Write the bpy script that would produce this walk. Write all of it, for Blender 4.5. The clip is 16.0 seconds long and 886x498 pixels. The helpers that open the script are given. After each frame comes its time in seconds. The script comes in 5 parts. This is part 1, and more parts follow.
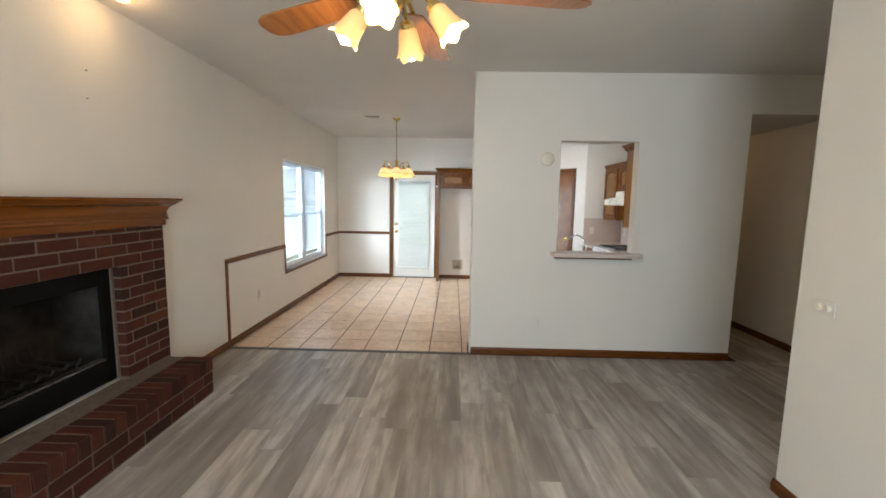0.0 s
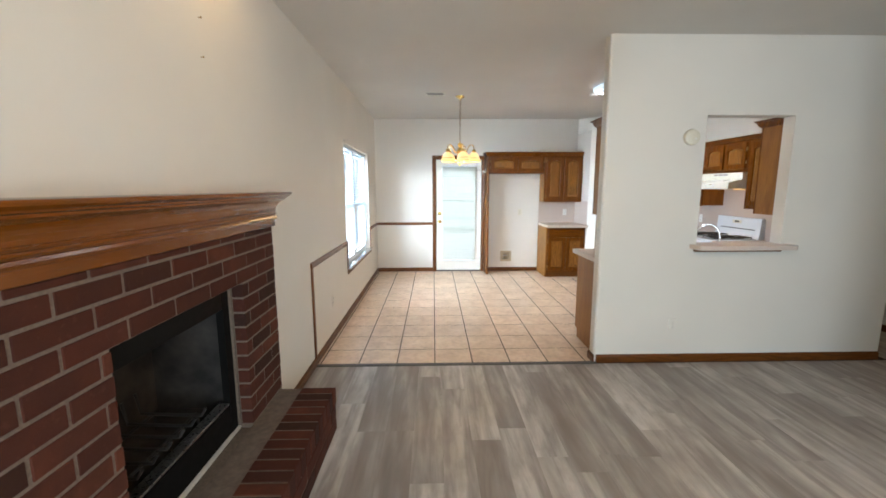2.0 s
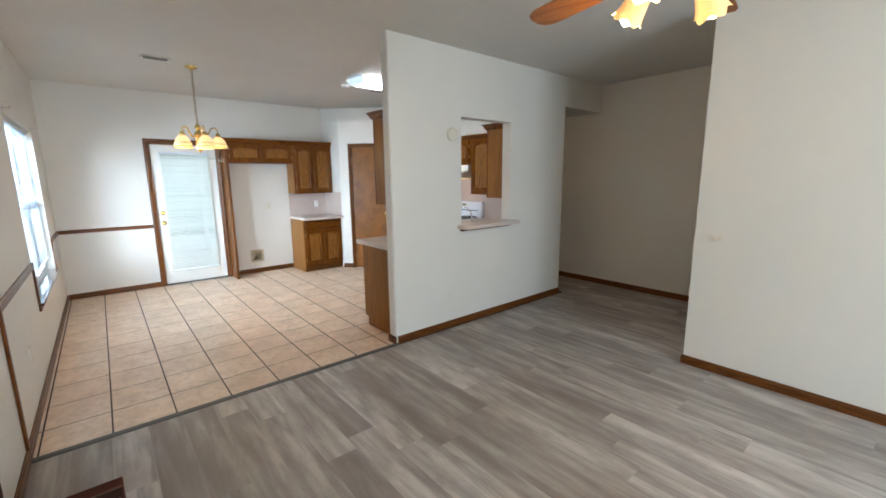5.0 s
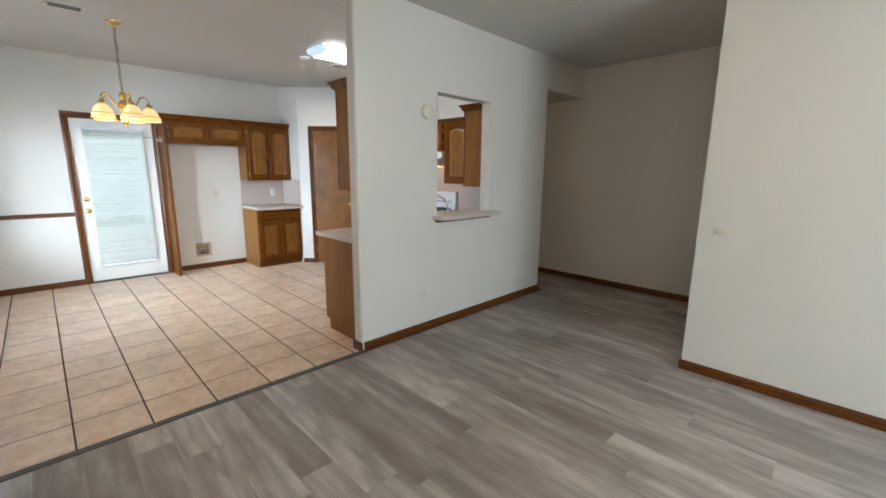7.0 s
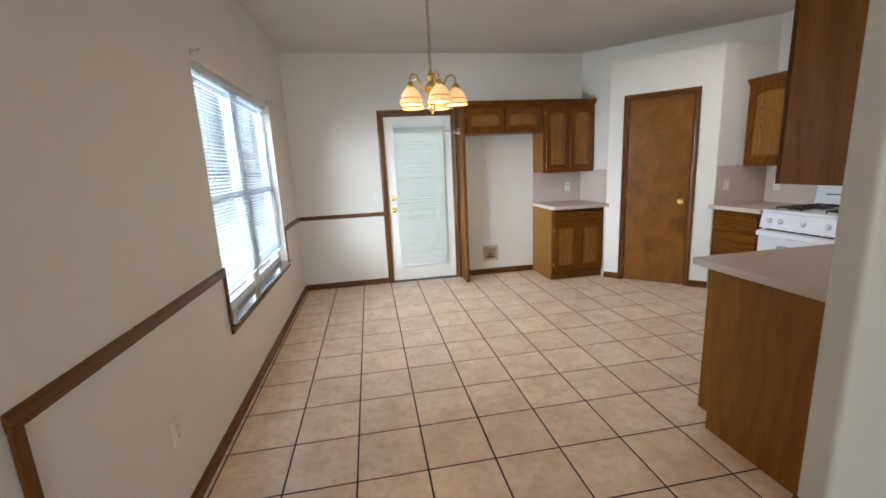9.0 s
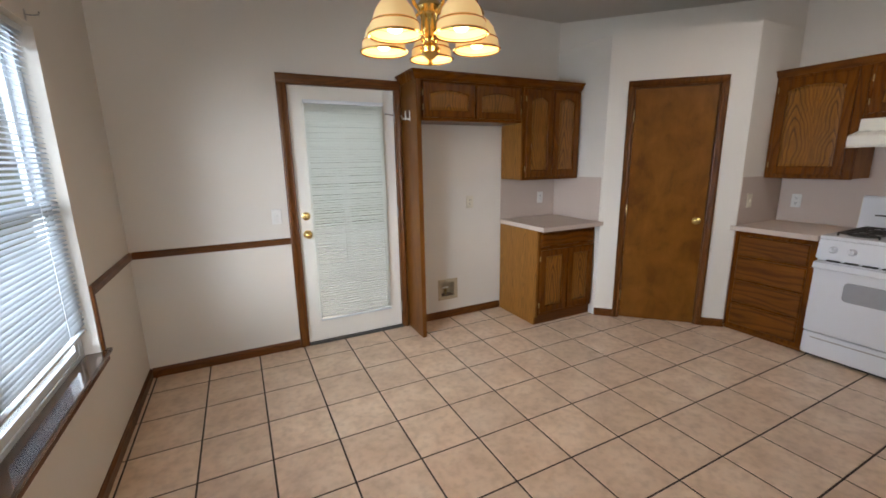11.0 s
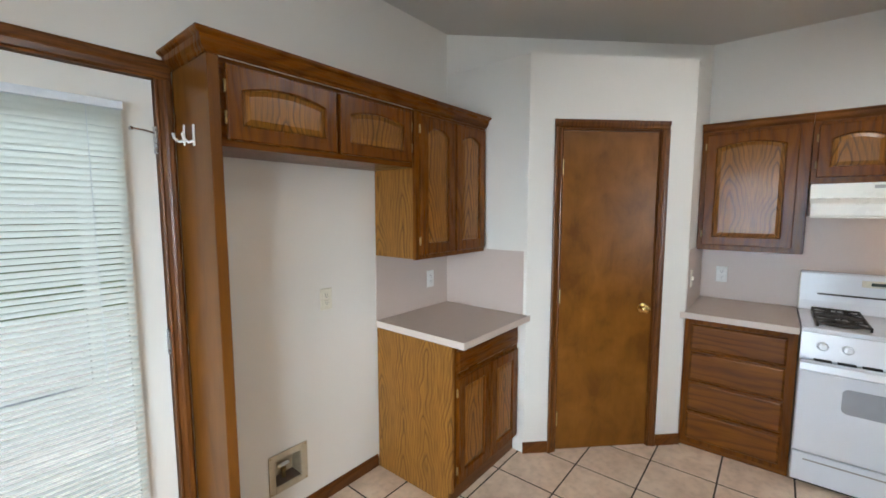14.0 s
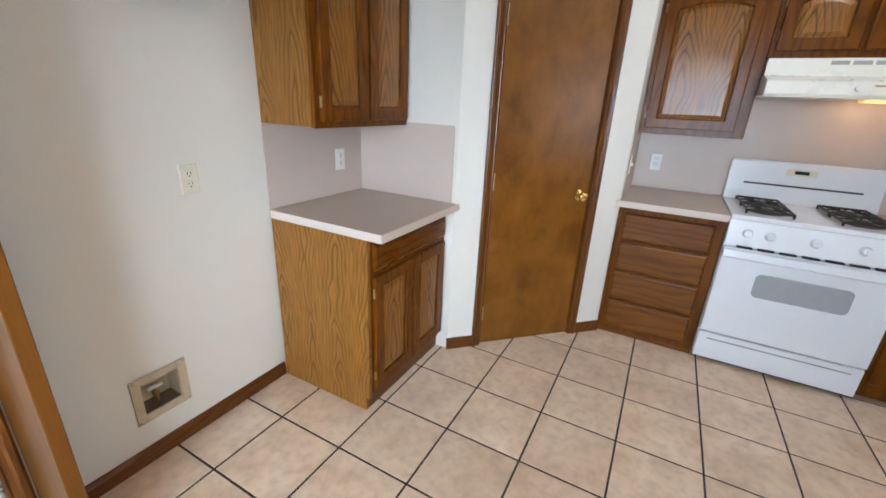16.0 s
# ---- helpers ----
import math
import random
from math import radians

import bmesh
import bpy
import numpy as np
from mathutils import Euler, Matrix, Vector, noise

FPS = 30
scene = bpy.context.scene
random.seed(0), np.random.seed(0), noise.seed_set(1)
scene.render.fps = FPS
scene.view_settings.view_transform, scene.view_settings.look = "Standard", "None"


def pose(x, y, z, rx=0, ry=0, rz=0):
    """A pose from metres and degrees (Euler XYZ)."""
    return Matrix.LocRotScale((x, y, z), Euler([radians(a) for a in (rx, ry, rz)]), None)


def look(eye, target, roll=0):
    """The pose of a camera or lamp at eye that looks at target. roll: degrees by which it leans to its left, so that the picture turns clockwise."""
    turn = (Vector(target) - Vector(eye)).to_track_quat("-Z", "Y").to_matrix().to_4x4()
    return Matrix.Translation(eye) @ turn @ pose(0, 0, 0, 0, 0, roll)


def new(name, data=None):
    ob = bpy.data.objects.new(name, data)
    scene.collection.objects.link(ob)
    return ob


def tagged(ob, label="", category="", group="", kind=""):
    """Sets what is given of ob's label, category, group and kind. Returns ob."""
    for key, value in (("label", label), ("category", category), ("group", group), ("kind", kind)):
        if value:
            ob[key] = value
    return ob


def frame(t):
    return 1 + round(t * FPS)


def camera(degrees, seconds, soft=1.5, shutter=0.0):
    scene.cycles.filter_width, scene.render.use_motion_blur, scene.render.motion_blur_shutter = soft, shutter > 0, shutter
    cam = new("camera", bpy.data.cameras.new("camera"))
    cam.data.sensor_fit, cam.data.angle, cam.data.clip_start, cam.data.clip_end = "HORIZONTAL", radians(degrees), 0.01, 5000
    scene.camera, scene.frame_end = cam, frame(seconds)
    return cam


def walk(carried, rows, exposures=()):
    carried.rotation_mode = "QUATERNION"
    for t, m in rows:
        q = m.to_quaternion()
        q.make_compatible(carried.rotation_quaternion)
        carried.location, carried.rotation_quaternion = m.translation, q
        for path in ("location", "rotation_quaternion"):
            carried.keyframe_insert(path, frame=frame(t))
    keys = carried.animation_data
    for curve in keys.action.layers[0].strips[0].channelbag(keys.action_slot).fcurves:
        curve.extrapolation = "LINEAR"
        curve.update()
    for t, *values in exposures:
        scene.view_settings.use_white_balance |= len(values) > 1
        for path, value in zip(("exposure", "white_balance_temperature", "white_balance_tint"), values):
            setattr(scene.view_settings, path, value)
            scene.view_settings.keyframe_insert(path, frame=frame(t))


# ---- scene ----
cam = camera(95.0, 16.0, soft=1.7)
PATH = [
    (0, (0.167, 0.029, 1.526), (0.122, 2.015, 1.294), 1.0),
    (0.5, (-0.168, 0.108, 1.528), (-0.183, 2.09, 1.261), 1.2),
    (1, (-0.42, 0.338, 1.505), (-0.395, 2.318, 1.229), 1.2),
    (1.5, (-0.736, 0.489, 1.503), (-0.686, 2.467, 1.213), 0.6),
    (2, (-1.063, 0.61, 1.538), (-1.017, 2.587, 1.24), -0.1),
    (2.5, (-1.271, 0.829, 1.521), (-1.184, 2.809, 1.25), -0.8),
    (3, (-1.505, 1.024, 1.539), (-1.281, 2.992, 1.258), -1.3),
    (3.5, (-1.692, 1.112, 1.566), (-1.271, 3.044, 1.264), -1.4),
    (4, (-1.702, 1.041, 1.562), (-1.003, 2.887, 1.242), -1.2),
    (4.5, (-1.68, 0.99, 1.545), (-0.674, 2.685, 1.208), -0.8),
    (5, (-1.616, 0.951, 1.544), (-0.353, 2.462, 1.194), -0.6),
    (5.2, (-1.607, 0.939, 1.535), (-0.247, 2.364, 1.186), -0.3),
    (7.3, (-1.23, 1.529, 1.445), (0.152, 2.924, 1.067), 0.6),
    (7.5, (-1.155, 1.674, 1.446), (0.1, 3.186, 1.073), 0.2),
    (8, (-1.167, 2.084, 1.453), (-0.305, 3.843, 1.047), -1.2),
    (8.5, (-1.234, 2.515, 1.463), (-0.781, 4.417, 1.043), -2.4),
    (8.7, (-1.225, 2.7, 1.422), (-0.902, 4.633, 1.024), -2.8),
    (10.8, (-1.371, 4.587, 1.471), (-0.596, 6.382, 1.05), -1.1),
    (11, (-1.405, 4.754, 1.476), (-0.534, 6.503, 1.051), -1.0),
    (11.5, (-1.428, 5.114, 1.489), (-0.363, 6.759, 1.091), -1.3),
    (12, (-1.361, 5.496, 1.509), (-0.099, 7.012, 1.177), -1.4),
    (12.5, (-1.352, 5.809, 1.516), (0.053, 7.207, 1.25), -1.3),
    (13, (-1.241, 6.031, 1.545), (0.241, 7.359, 1.346), -1.0),
    (13.5, (-0.963, 6.137, 1.573), (0.555, 7.432, 1.436), -0.7),
    (14, (-0.712, 6.242, 1.563), (0.829, 7.502, 1.369), 0.0),
    (14.5, (-0.528, 6.434, 1.535), (1.028, 7.648, 1.212), 1.0),
    (15, (-0.421, 6.521, 1.482), (1.14, 7.666, 0.981), 2.0),
    (15.5, (-0.39, 6.486, 1.411), (1.187, 7.524, 0.752), 2.6),
    (16, (-0.375, 6.463, 1.412), (1.289, 7.341, 0.734), 2.7),
]
EXPOSURES = [(0, 0.35, 6900, 13), (1.5, 0.60, 6700, 12), (3.5, 0.66, 6700, 12), (5, 0.47, 6350, 11), (8.5, 0.16, 6750, 13), (11, -0.54, 7500, 20), (11.5, -0.42, 7300, 17), (12.5, -0.28, 6950, 13), (14, -0.04, 6850, 13), (16, 0.22, 6600, 13)]
walk(cam, [(t, look(eye, target, roll)) for t, eye, target, roll in PATH], EXPOSURES)

# plan, in metres
LEFT, BACK, EAST, SOUTH = -2.1, 8.045, 2.90, -2.8     # faces of the outer walls
PART_Y, PART_Y2, PART_X0, PART_X1 = 4.005, 4.12, 0.352, 2.94
HALL_X, NEAR_X, NEAR_Y = 3.78, 1.937, 2.105
CEIL = 2.743
WIN_Y0, WIN_Y1, WIN_Z0, WIN_Z1 = 5.45, 7.19, 0.555, 2.055
DOOR_X0, DOOR_X1, DOOR_Z = -1.012, -0.19, 2.04
PASS_X0, PASS_X1, PASS_Z0, PASS_Z1 = 1.186, 1.922, 1.02, 2.122
PA, PB = Vector((1.535, 7.412, 0)), Vector((2.285, 6.662, 0))   # pantry front corners
PANTRY_Z = 2.476

# ---- world, sun and large lights ----
world = bpy.data.worlds.new("sky")
scene.world = world
world.use_nodes = True
wn = world.node_tree.nodes
sky = wn.new("ShaderNodeTexSky")
sky.sky_type = "NISHITA"
sky.sun_disc = False
sky.sun_elevation, sky.sun_rotation = radians(58), radians(79)
sky.dust_density = 2.0
wn["Background"].inputs[1].default_value = 0.09
world.node_tree.links.new(sky.outputs[0], wn["Background"].inputs[0])

sun_data = bpy.data.lights.new("sun", "SUN")
sun_data.energy, sun_data.angle, sun_data.color = 5.0, radians(0.5), (1, 0.95, 0.88)
sun = new("sun", sun_data)
sun.matrix_world = look((8, 1.5, 13), (0, 0, 0))


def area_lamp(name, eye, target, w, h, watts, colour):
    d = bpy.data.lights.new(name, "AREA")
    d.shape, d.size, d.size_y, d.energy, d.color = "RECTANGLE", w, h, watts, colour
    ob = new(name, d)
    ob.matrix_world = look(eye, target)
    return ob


WARM = (1.0, 0.66, 0.34)
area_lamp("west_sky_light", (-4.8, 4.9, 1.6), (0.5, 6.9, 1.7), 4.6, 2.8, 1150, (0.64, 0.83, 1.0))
area_lamp("north_sky_light", (-0.55, 9.3, 3.0), (-0.5, 7.9, 0.9), 1.6, 0.8, 40, (0.74, 0.92, 1.0))
area_lamp("south_window_light", (-0.1, SOUTH + 0.02, 1.4), (-0.1, 2, 1.3), 1.9, 1.4, 125, (0.69, 0.865, 1.0))


def bulb_light(name, p, watts, r=0.03):
    d = bpy.data.lights.new(name, "POINT")
    d.energy, d.color, d.shadow_soft_size = watts, WARM, r
    ob = new(name, d)
    ob.location = p
    return ob


# ---- materials ----
class Mat:
    """A node material under construction."""

    def __init__(self, name, rough=0.5, metal=0.0):
        self.m = bpy.data.materials.new(name)
        self.m.use_nodes = True
        self.n, self.l = self.m.node_tree.nodes, self.m.node_tree.links
        self.b = self.n["Principled BSDF"]
        self.b.inputs["Roughness"].default_value = rough
        self.b.inputs["Metallic"].default_value = metal

    def put(self, socket, value):
        if isinstance(value, bpy.types.NodeSocket):
            self.l.new(value, socket)
        else:
            socket.default_value = value

    def coords(self):
        return self.n.new("ShaderNodeTexCoord").outputs["Object"]

    def rand(self):
        return self.n.new("ShaderNodeObjectInfo").outputs["Random"]

    def math(self, op, a, b=0.0):
        k = self.n.new("ShaderNodeMath")
        k.operation = op
        self.put(k.inputs[0], a)
        self.put(k.inputs[1], b)
        return k.outputs[0]

    def split(self, v):
        k = self.n.new("ShaderNodeSeparateXYZ")
        self.put(k.inputs[0], v)
        return k.outputs

    def join(self, x, y, z=0.0):
        k = self.n.new("ShaderNodeCombineXYZ")
        for s, v in zip(k.inputs, (x, y, z)):
            self.put(s, v)
        return k.outputs[0]

    def noise(self, v, scale, detail=3.0, rough=0.5, dist=0.0):
        k = self.n.new("ShaderNodeTexNoise")
        self.put(k.inputs["Vector"], v)
        for key, val in (("Scale", scale), ("Detail", detail), ("Roughness", rough), ("Distortion", dist)):
            k.inputs[key].default_value = val
        return k.outputs[0]

    def ramp(self, f, *stops):
        k = self.n.new("ShaderNodeValToRGB")
        self.put(k.inputs[0], f)
        e = k.color_ramp.elements
        while len(e) < len(stops):
            e.new(0.5)
        for i, (p, c) in enumerate(stops):
            e[i].position = p
            e[i].color = (*c, 1) if not isinstance(c, float) else (c, c, c, 1)
        return k.outputs[0]

    def mix(self, f, a, b, blend="MIX"):
        k = self.n.new("ShaderNodeMix")
        k.data_type, k.blend_type = "RGBA", blend
        for s, v in ((k.inputs[0], f), (k.inputs[6], a), (k.inputs[7], b)):
            self.put(s, (*v, 1) if isinstance(v, tuple) and len(v) == 3 else v)
        return k.outputs[2]

    def colour(self, c):
        self.put(self.b.inputs["Base Color"], (*c, 1) if isinstance(c, tuple) else c)
        return self

    def rough(self, r):
        self.put(self.b.inputs["Roughness"], r)
        return self

    def bump(self, h, strength=0.2, dist=0.002):
        k = self.n.new("ShaderNodeBump")
        k.inputs["Strength"].default_value, k.inputs["Distance"].default_value = strength, dist
        self.put(k.inputs["Height"], h)
        self.l.new(k.outputs[0], self.b.inputs["Normal"])
        return self


def paint(name, c, rough=0.55, peel=0.25):
    k = Mat(name, rough)
    v = k.coords()
    big, fine = k.noise(v, 0.9, 3), k.noise(v, 160, 2)
    c2 = tuple(x * 0.93 for x in c)
    k.colour(k.mix(k.ramp(big, (0.35, 0.0), (0.7, 1.0)), c2, c))
    return k.bump(fine, peel, 0.0015).m


def wood(name, dark, light, along, rough=0.32, freq=15.0, coat=0.3, relief=0.10, pores=0.55, shine=0.2):
    """Oak: growth rings in cathedral figure, long fibres and pores; along 'x', 'y' or 'z'."""
    k = Mat(name)
    x, y, z = k.split(k.coords())
    r = k.rand()
    side = k.math("SUBTRACT", x, y)
    if along == "z":
        u, v = side, z
    elif along == "x":
        u, v = k.math("ADD", z, y), x
    else:
        u, v = k.math("ADD", z, x), y
    u = k.math("ADD", u, k.math("MULTIPLY", r, 7.3))
    v = k.math("ADD", v, k.math("MULTIPLY", r, 3.1))
    warp = k.noise(k.join(k.math("MULTIPLY", u, 5.0), k.math("MULTIPLY", v, 1.1)), 1.0, 2)
    uu = k.math("ADD", k.math("MULTIPLY", u, 1.0), k.math("MULTIPLY", warp, 0.42))
    ring = k.math("FRACT", k.math("MULTIPLY", uu, freq))
    lines = k.ramp(ring, (0.0, 0.15), (0.25, 0.75), (0.7, 1.0), (0.97, 0.3))
    fibre = k.noise(k.join(k.math("MULTIPLY", u, 240.0), k.math("MULTIPLY", v, 7.0)), 1.0, 3)
    blotch = k.noise(k.join(k.math("MULTIPLY", u, 4.0), k.math("MULTIPLY", v, 1.5), r), 1.0, 2)
    c = k.mix(lines, dark, light)
    c = k.mix(k.ramp(fibre, (0.3, pores), (0.55, 0.0)), c, tuple(q * 0.55 for q in dark))
    c = k.mix(k.ramp(blotch, (0.3, 0.35), (0.7, 0.0)), c, tuple(q * 0.8 for q in dark))
    k.colour(c)
    k.rough(k.ramp(fibre, (0.3, rough + 0.15 * pores), (0.7, rough)))
    k.b.inputs["Coat Weight"].default_value = coat
    k.b.inputs["Coat Roughness"].default_value = 0.18 if coat < 0.9 else 0.07
    k.b.inputs["Specular IOR Level"].default_value = shine
    return k.bump(k.mix(0.5, lines, fibre), relief, 0.001).m


def cathedral(name, dark, light, width, freq, rough, coat, steep=0.026):
    """Flat-sawn oak veneer: columns of pointed arches between plain straight grain, upright."""
    k = Mat(name)
    x, y, z = k.split(k.coords())
    r = k.rand()
    u = k.math("ADD", k.math("SUBTRACT", x, y), k.math("MULTIPLY", r, 7.3))
    v = k.math("ADD", z, k.math("MULTIPLY", r, 3.1))
    wob = k.noise(k.join(k.math("MULTIPLY", u, 2.0), k.math("MULTIPLY", v, 1.6)), 1.0, 2)
    u2 = k.math("ADD", u, k.math("MULTIPLY", wob, 0.17))
    col = k.math("DIVIDE", u2, width)
    du = k.math("ABSOLUTE", k.math("MULTIPLY", k.math("SUBTRACT", k.math("FRACT", col), 0.5), width))
    own = k.noise(k.join(k.math("FLOOR", col), k.math("MULTIPLY", v, 0.9), r), 3.0, 2)
    arch = k.math("POWER", k.math("DIVIDE", du, steep), 1.3)
    val = k.math("ADD", k.math("ADD", k.math("MULTIPLY", v, freq), arch), k.math("MULTIPLY", own, 6.0))
    lines = k.ramp(k.math("FRACT", val), (0.0, 0.0), (0.10, 0.2), (0.30, 0.85), (0.86, 1.0), (1.0, 0.3))
    keep = k.ramp(k.math("DIVIDE", du, width * 0.5), (0.25, 1.0), (0.8, 0.35))
    lines = k.mix(keep, (0.85, 0.85, 0.85), lines)
    fibre = k.noise(k.join(k.math("MULTIPLY", u, 240.0), k.math("MULTIPLY", v, 7.0)), 1.0, 3)
    broad = k.noise(k.join(k.math("MULTIPLY", u, 14.0), k.math("MULTIPLY", v, 0.8), r), 1.0, 3)
    c = k.mix(lines, dark, light)
    c = k.mix(k.ramp(fibre, (0.34, 0.6), (0.56, 0.0)), c, tuple(q * 0.6 for q in dark))
    c = k.mix(k.ramp(broad, (0.35, 0.4), (0.65, 0.0)), c, tuple((p + q) / 2.4 for p, q in zip(dark, light)))
    k.colour(c)
    k.rough(k.ramp(fibre, (0.3, rough + 0.15), (0.7, rough)))
    k.b.inputs["Coat Weight"].default_value = coat
    k.b.inputs["Coat Roughness"].default_value = 0.15
    k.b.inputs["Specular IOR Level"].default_value = 0.25
    return k.bump(fibre, 0.08, 0.001).m


def plain(name, c, rough=0.4, metal=0.0, grain=60.0, amount=0.08, shine=0.5):
    k = Mat(name, rough, metal)
    k.b.inputs["Specular IOR Level"].default_value = shine
    n = k.noise(k.coords(), grain, 3)
    k.colour(k.mix(k.ramp(n, (0.35, 0.0), (0.7, 1.0)), tuple(q * (1 - amount) for q in c), c))
    k.rough(k.ramp(n, (0.3, max(rough - 0.05, 0.02)), (0.7, rough + 0.05)))
    return k.m


def glow(name, c, strength, base=(0.8, 0.8, 0.8)):
    k = Mat(name, 0.4).colour(base)
    k.b.inputs["Emission Color"].default_value = (*c, 1)
    k.b.inputs["Emission Strength"].default_value = strength
    return k.m


def floor_plank_material():
    k = Mat("grey_vinyl_plank", 0.4)
    x, y, z = k.split(k.coords())
    r = k.rand()
    ox = k.math("ADD", x, k.math("MULTIPLY", r, 17.0))
    oy = k.math("ADD", y, k.math("MULTIPLY", r, 53.0))
    streak = k.noise(k.join(k.math("MULTIPLY", ox, 13.0), k.math("MULTIPLY", oy, 1.2)), 1.0, 4, 0.55, 0.8)
    broad = k.noise(k.join(k.math("MULTIPLY", ox, 5.0), k.math("MULTIPLY", oy, 0.9)), 1.0, 3)
    fine = k.noise(k.join(k.math("MULTIPLY", ox, 190.0), k.math("MULTIPLY", oy, 5.0)), 1.0, 3)
    tone = k.math("ADD", k.math("MULTIPLY", r, 0.30), k.math("MULTIPLY", broad, 0.72))
    c = k.ramp(tone, (0.28, (0.225, 0.192, 0.172)), (0.5, (0.44, 0.402, 0.370)), (0.72, (0.60, 0.565, 0.535)))
    c = k.mix(k.ramp(streak, (0.34, 0.65), (0.60, 0.0)), c, (0.175, 0.150, 0.134))
    blot = k.noise(k.join(k.math("MULTIPLY", ox, 9.0), k.math("MULTIPLY", oy, 3.2)), 1.0, 4, 0.6)
    c = k.mix(k.ramp(blot, (0.36, 0.45), (0.55, 0.0)), c, (0.205, 0.175, 0.155))
    c = k.mix(k.ramp(fine, (0.3, 0.12), (0.55, 0.0)), c, (0.18, 0.16, 0.15))
    k.colour(c)
    k.rough(k.ramp(streak, (0.3, 0.5), (0.7, 0.38)))
    return k.bump(fine, 0.12, 0.0008).m


def tile_material():
    k = Mat("beige_ceramic_tile", 0.35)
    v, r = k.coords(), k.rand()
    off = k.n.new("ShaderNodeVectorMath")
    off.operation = "ADD"
    k.put(off.inputs[0], v)
    k.put(off.inputs[1], k.join(k.math("MULTIPLY", r, 31.0), k.math("MULTIPLY", r, 17.0)))
    cloud, mid, fine = k.noise(off.outputs[0], 5.0, 4, 0.6), k.noise(off.outputs[0], 22.0, 3), k.noise(off.outputs[0], 180, 2)
    c = k.ramp(cloud, (0.28, (0.62, 0.447, 0.32)), (0.5, (0.765, 0.575, 0.423)), (0.72, (0.85, 0.68, 0.527)))
    c = k.mix(k.ramp(mid, (0.3, 0.35), (0.55, 0.0)), c, (0.42, 0.285, 0.20))
    c = k.mix(k.math("MULTIPLY", r, 0.22), c, (0.44, 0.31, 0.225))
    k.colour(c)
    k.rough(k.ramp(mid, (0.3, 0.42), (0.7, 0.28)))
    return k.bump(fine, 0.1, 0.001).m


def brick_material():
    k = Mat("dark_red_brick", 0.85)
    v, r = k.coords(), k.rand()
    off = k.n.new("ShaderNodeVectorMath")
    off.operation = "ADD"
    k.put(off.inputs[0], v)
    k.put(off.inputs[1], k.join(k.math("MULTIPLY", r, 31.0), k.math("MULTIPLY", r, 11.0)))
    big, mid, fine = k.noise(off.outputs[0], 9, 3), k.noise(off.outputs[0], 45, 3), k.noise(off.outputs[0], 300, 2)
    c = k.ramp(r, (0.0, (0.030, 0.016, 0.012)), (0.2, (0.058, 0.019, 0.012)), (0.6, (0.076, 0.022, 0.014)), (1.0, (0.105, 0.034, 0.020)))
    c = k.mix(k.ramp(big, (0.4, 0.5), (0.65, 0.0)), c, (0.045, 0.018, 0.014))
    c = k.mix(k.ramp(mid, (0.60, 0.0), (0.78, 0.2)), c, (0.15, 0.06, 0.04))
    k.colour(c)
    k.b.inputs["Specular IOR Level"].default_value = 0.12
    return k.bump(k.mix(0.5, mid, fine), 0.5, 0.003).m


WALL = paint("wall_paint", (0.72, 0.685, 0.625))
CEILING = paint("ceiling_paint", (0.66, 0.63, 0.585), 0.7, 0.5)
WHITE = paint("white_door_paint", (0.78, 0.76, 0.70), 0.4, 0.05)
VINYL = plain("white_window_vinyl", (0.66, 0.71, 0.75), 0.35)
PLANK, TILE, BRICK = floor_plank_material(), tile_material(), brick_material()
GROUT = plain("brown_grout", (0.050, 0.032, 0.023), 0.9, 0, 120, 0.3)
SUBFLOOR = plain("dark_subfloor", (0.05, 0.045, 0.04), 0.9)
MORTAR = plain("grey_mortar", (0.165, 0.122, 0.094), 0.95, 0, 90, 0.3)
HEARTH_CAP = plain("grey_hearth_mortar", (0.150, 0.112, 0.088), 0.9, 0, 30, 0.35)
OAK = wood("oak_upright", (0.080, 0.020, 0.002), (0.185, 0.056, 0.004), "z", 0.24, 15.0, 0.10, shine=0.14)
OAK_X = wood("oak_level", (0.080, 0.020, 0.002), (0.185, 0.056, 0.004), "x", 0.24, 15.0, 0.10, shine=0.14)
OAK_Y = wood("oak_level_across", (0.080, 0.022, 0.002), (0.215, 0.068, 0.006), "y", 0.36, 15.0, 0.08)
OAK_PANEL = cathedral("oak_panel", (0.040, 0.011, 0.0015), (0.330, 0.128, 0.017), 0.24, 5.0, 0.26, 0.4, 0.036)
OAK_SIDE = cathedral("oak_cabinet_side", (0.092, 0.030, 0.005), (0.350, 0.146, 0.026), 0.19, 5.0, 0.38, 0.06, 0.031)
OAK_PLAIN = wood("oak_end_panel", (0.215, 0.078, 0.011), (0.30, 0.120, 0.019), "z", 0.36, 9.0, 0.06)
SIDE_OAK = wood("oak_fridge_panel", (0.110, 0.034, 0.004), (0.175, 0.060, 0.007), "z", 0.32, 8.0, 0.15, 0.05, 0.3)
MANTEL_WOOD = wood("oak_mantel", (0.125, 0.033, 0.002), (0.190, 0.056, 0.004), "y", 0.24, 9.0, 0.35, 0.0, 0.25, 0.3)
TRIM = wood("brown_trim", (0.078, 0.023, 0.004), (0.168, 0.053, 0.008), "z", 0.3, 26.0, 0.25)
TRIM_X = wood("brown_trim_level", (0.078, 0.023, 0.004), (0.168, 0.053, 0.008), "x", 0.3, 26.0, 0.25)
TRIM_Y = wood("brown_trim_across", (0.078, 0.023, 0.004), (0.168, 0.053, 0.008), "y", 0.3, 26.0, 0.25)
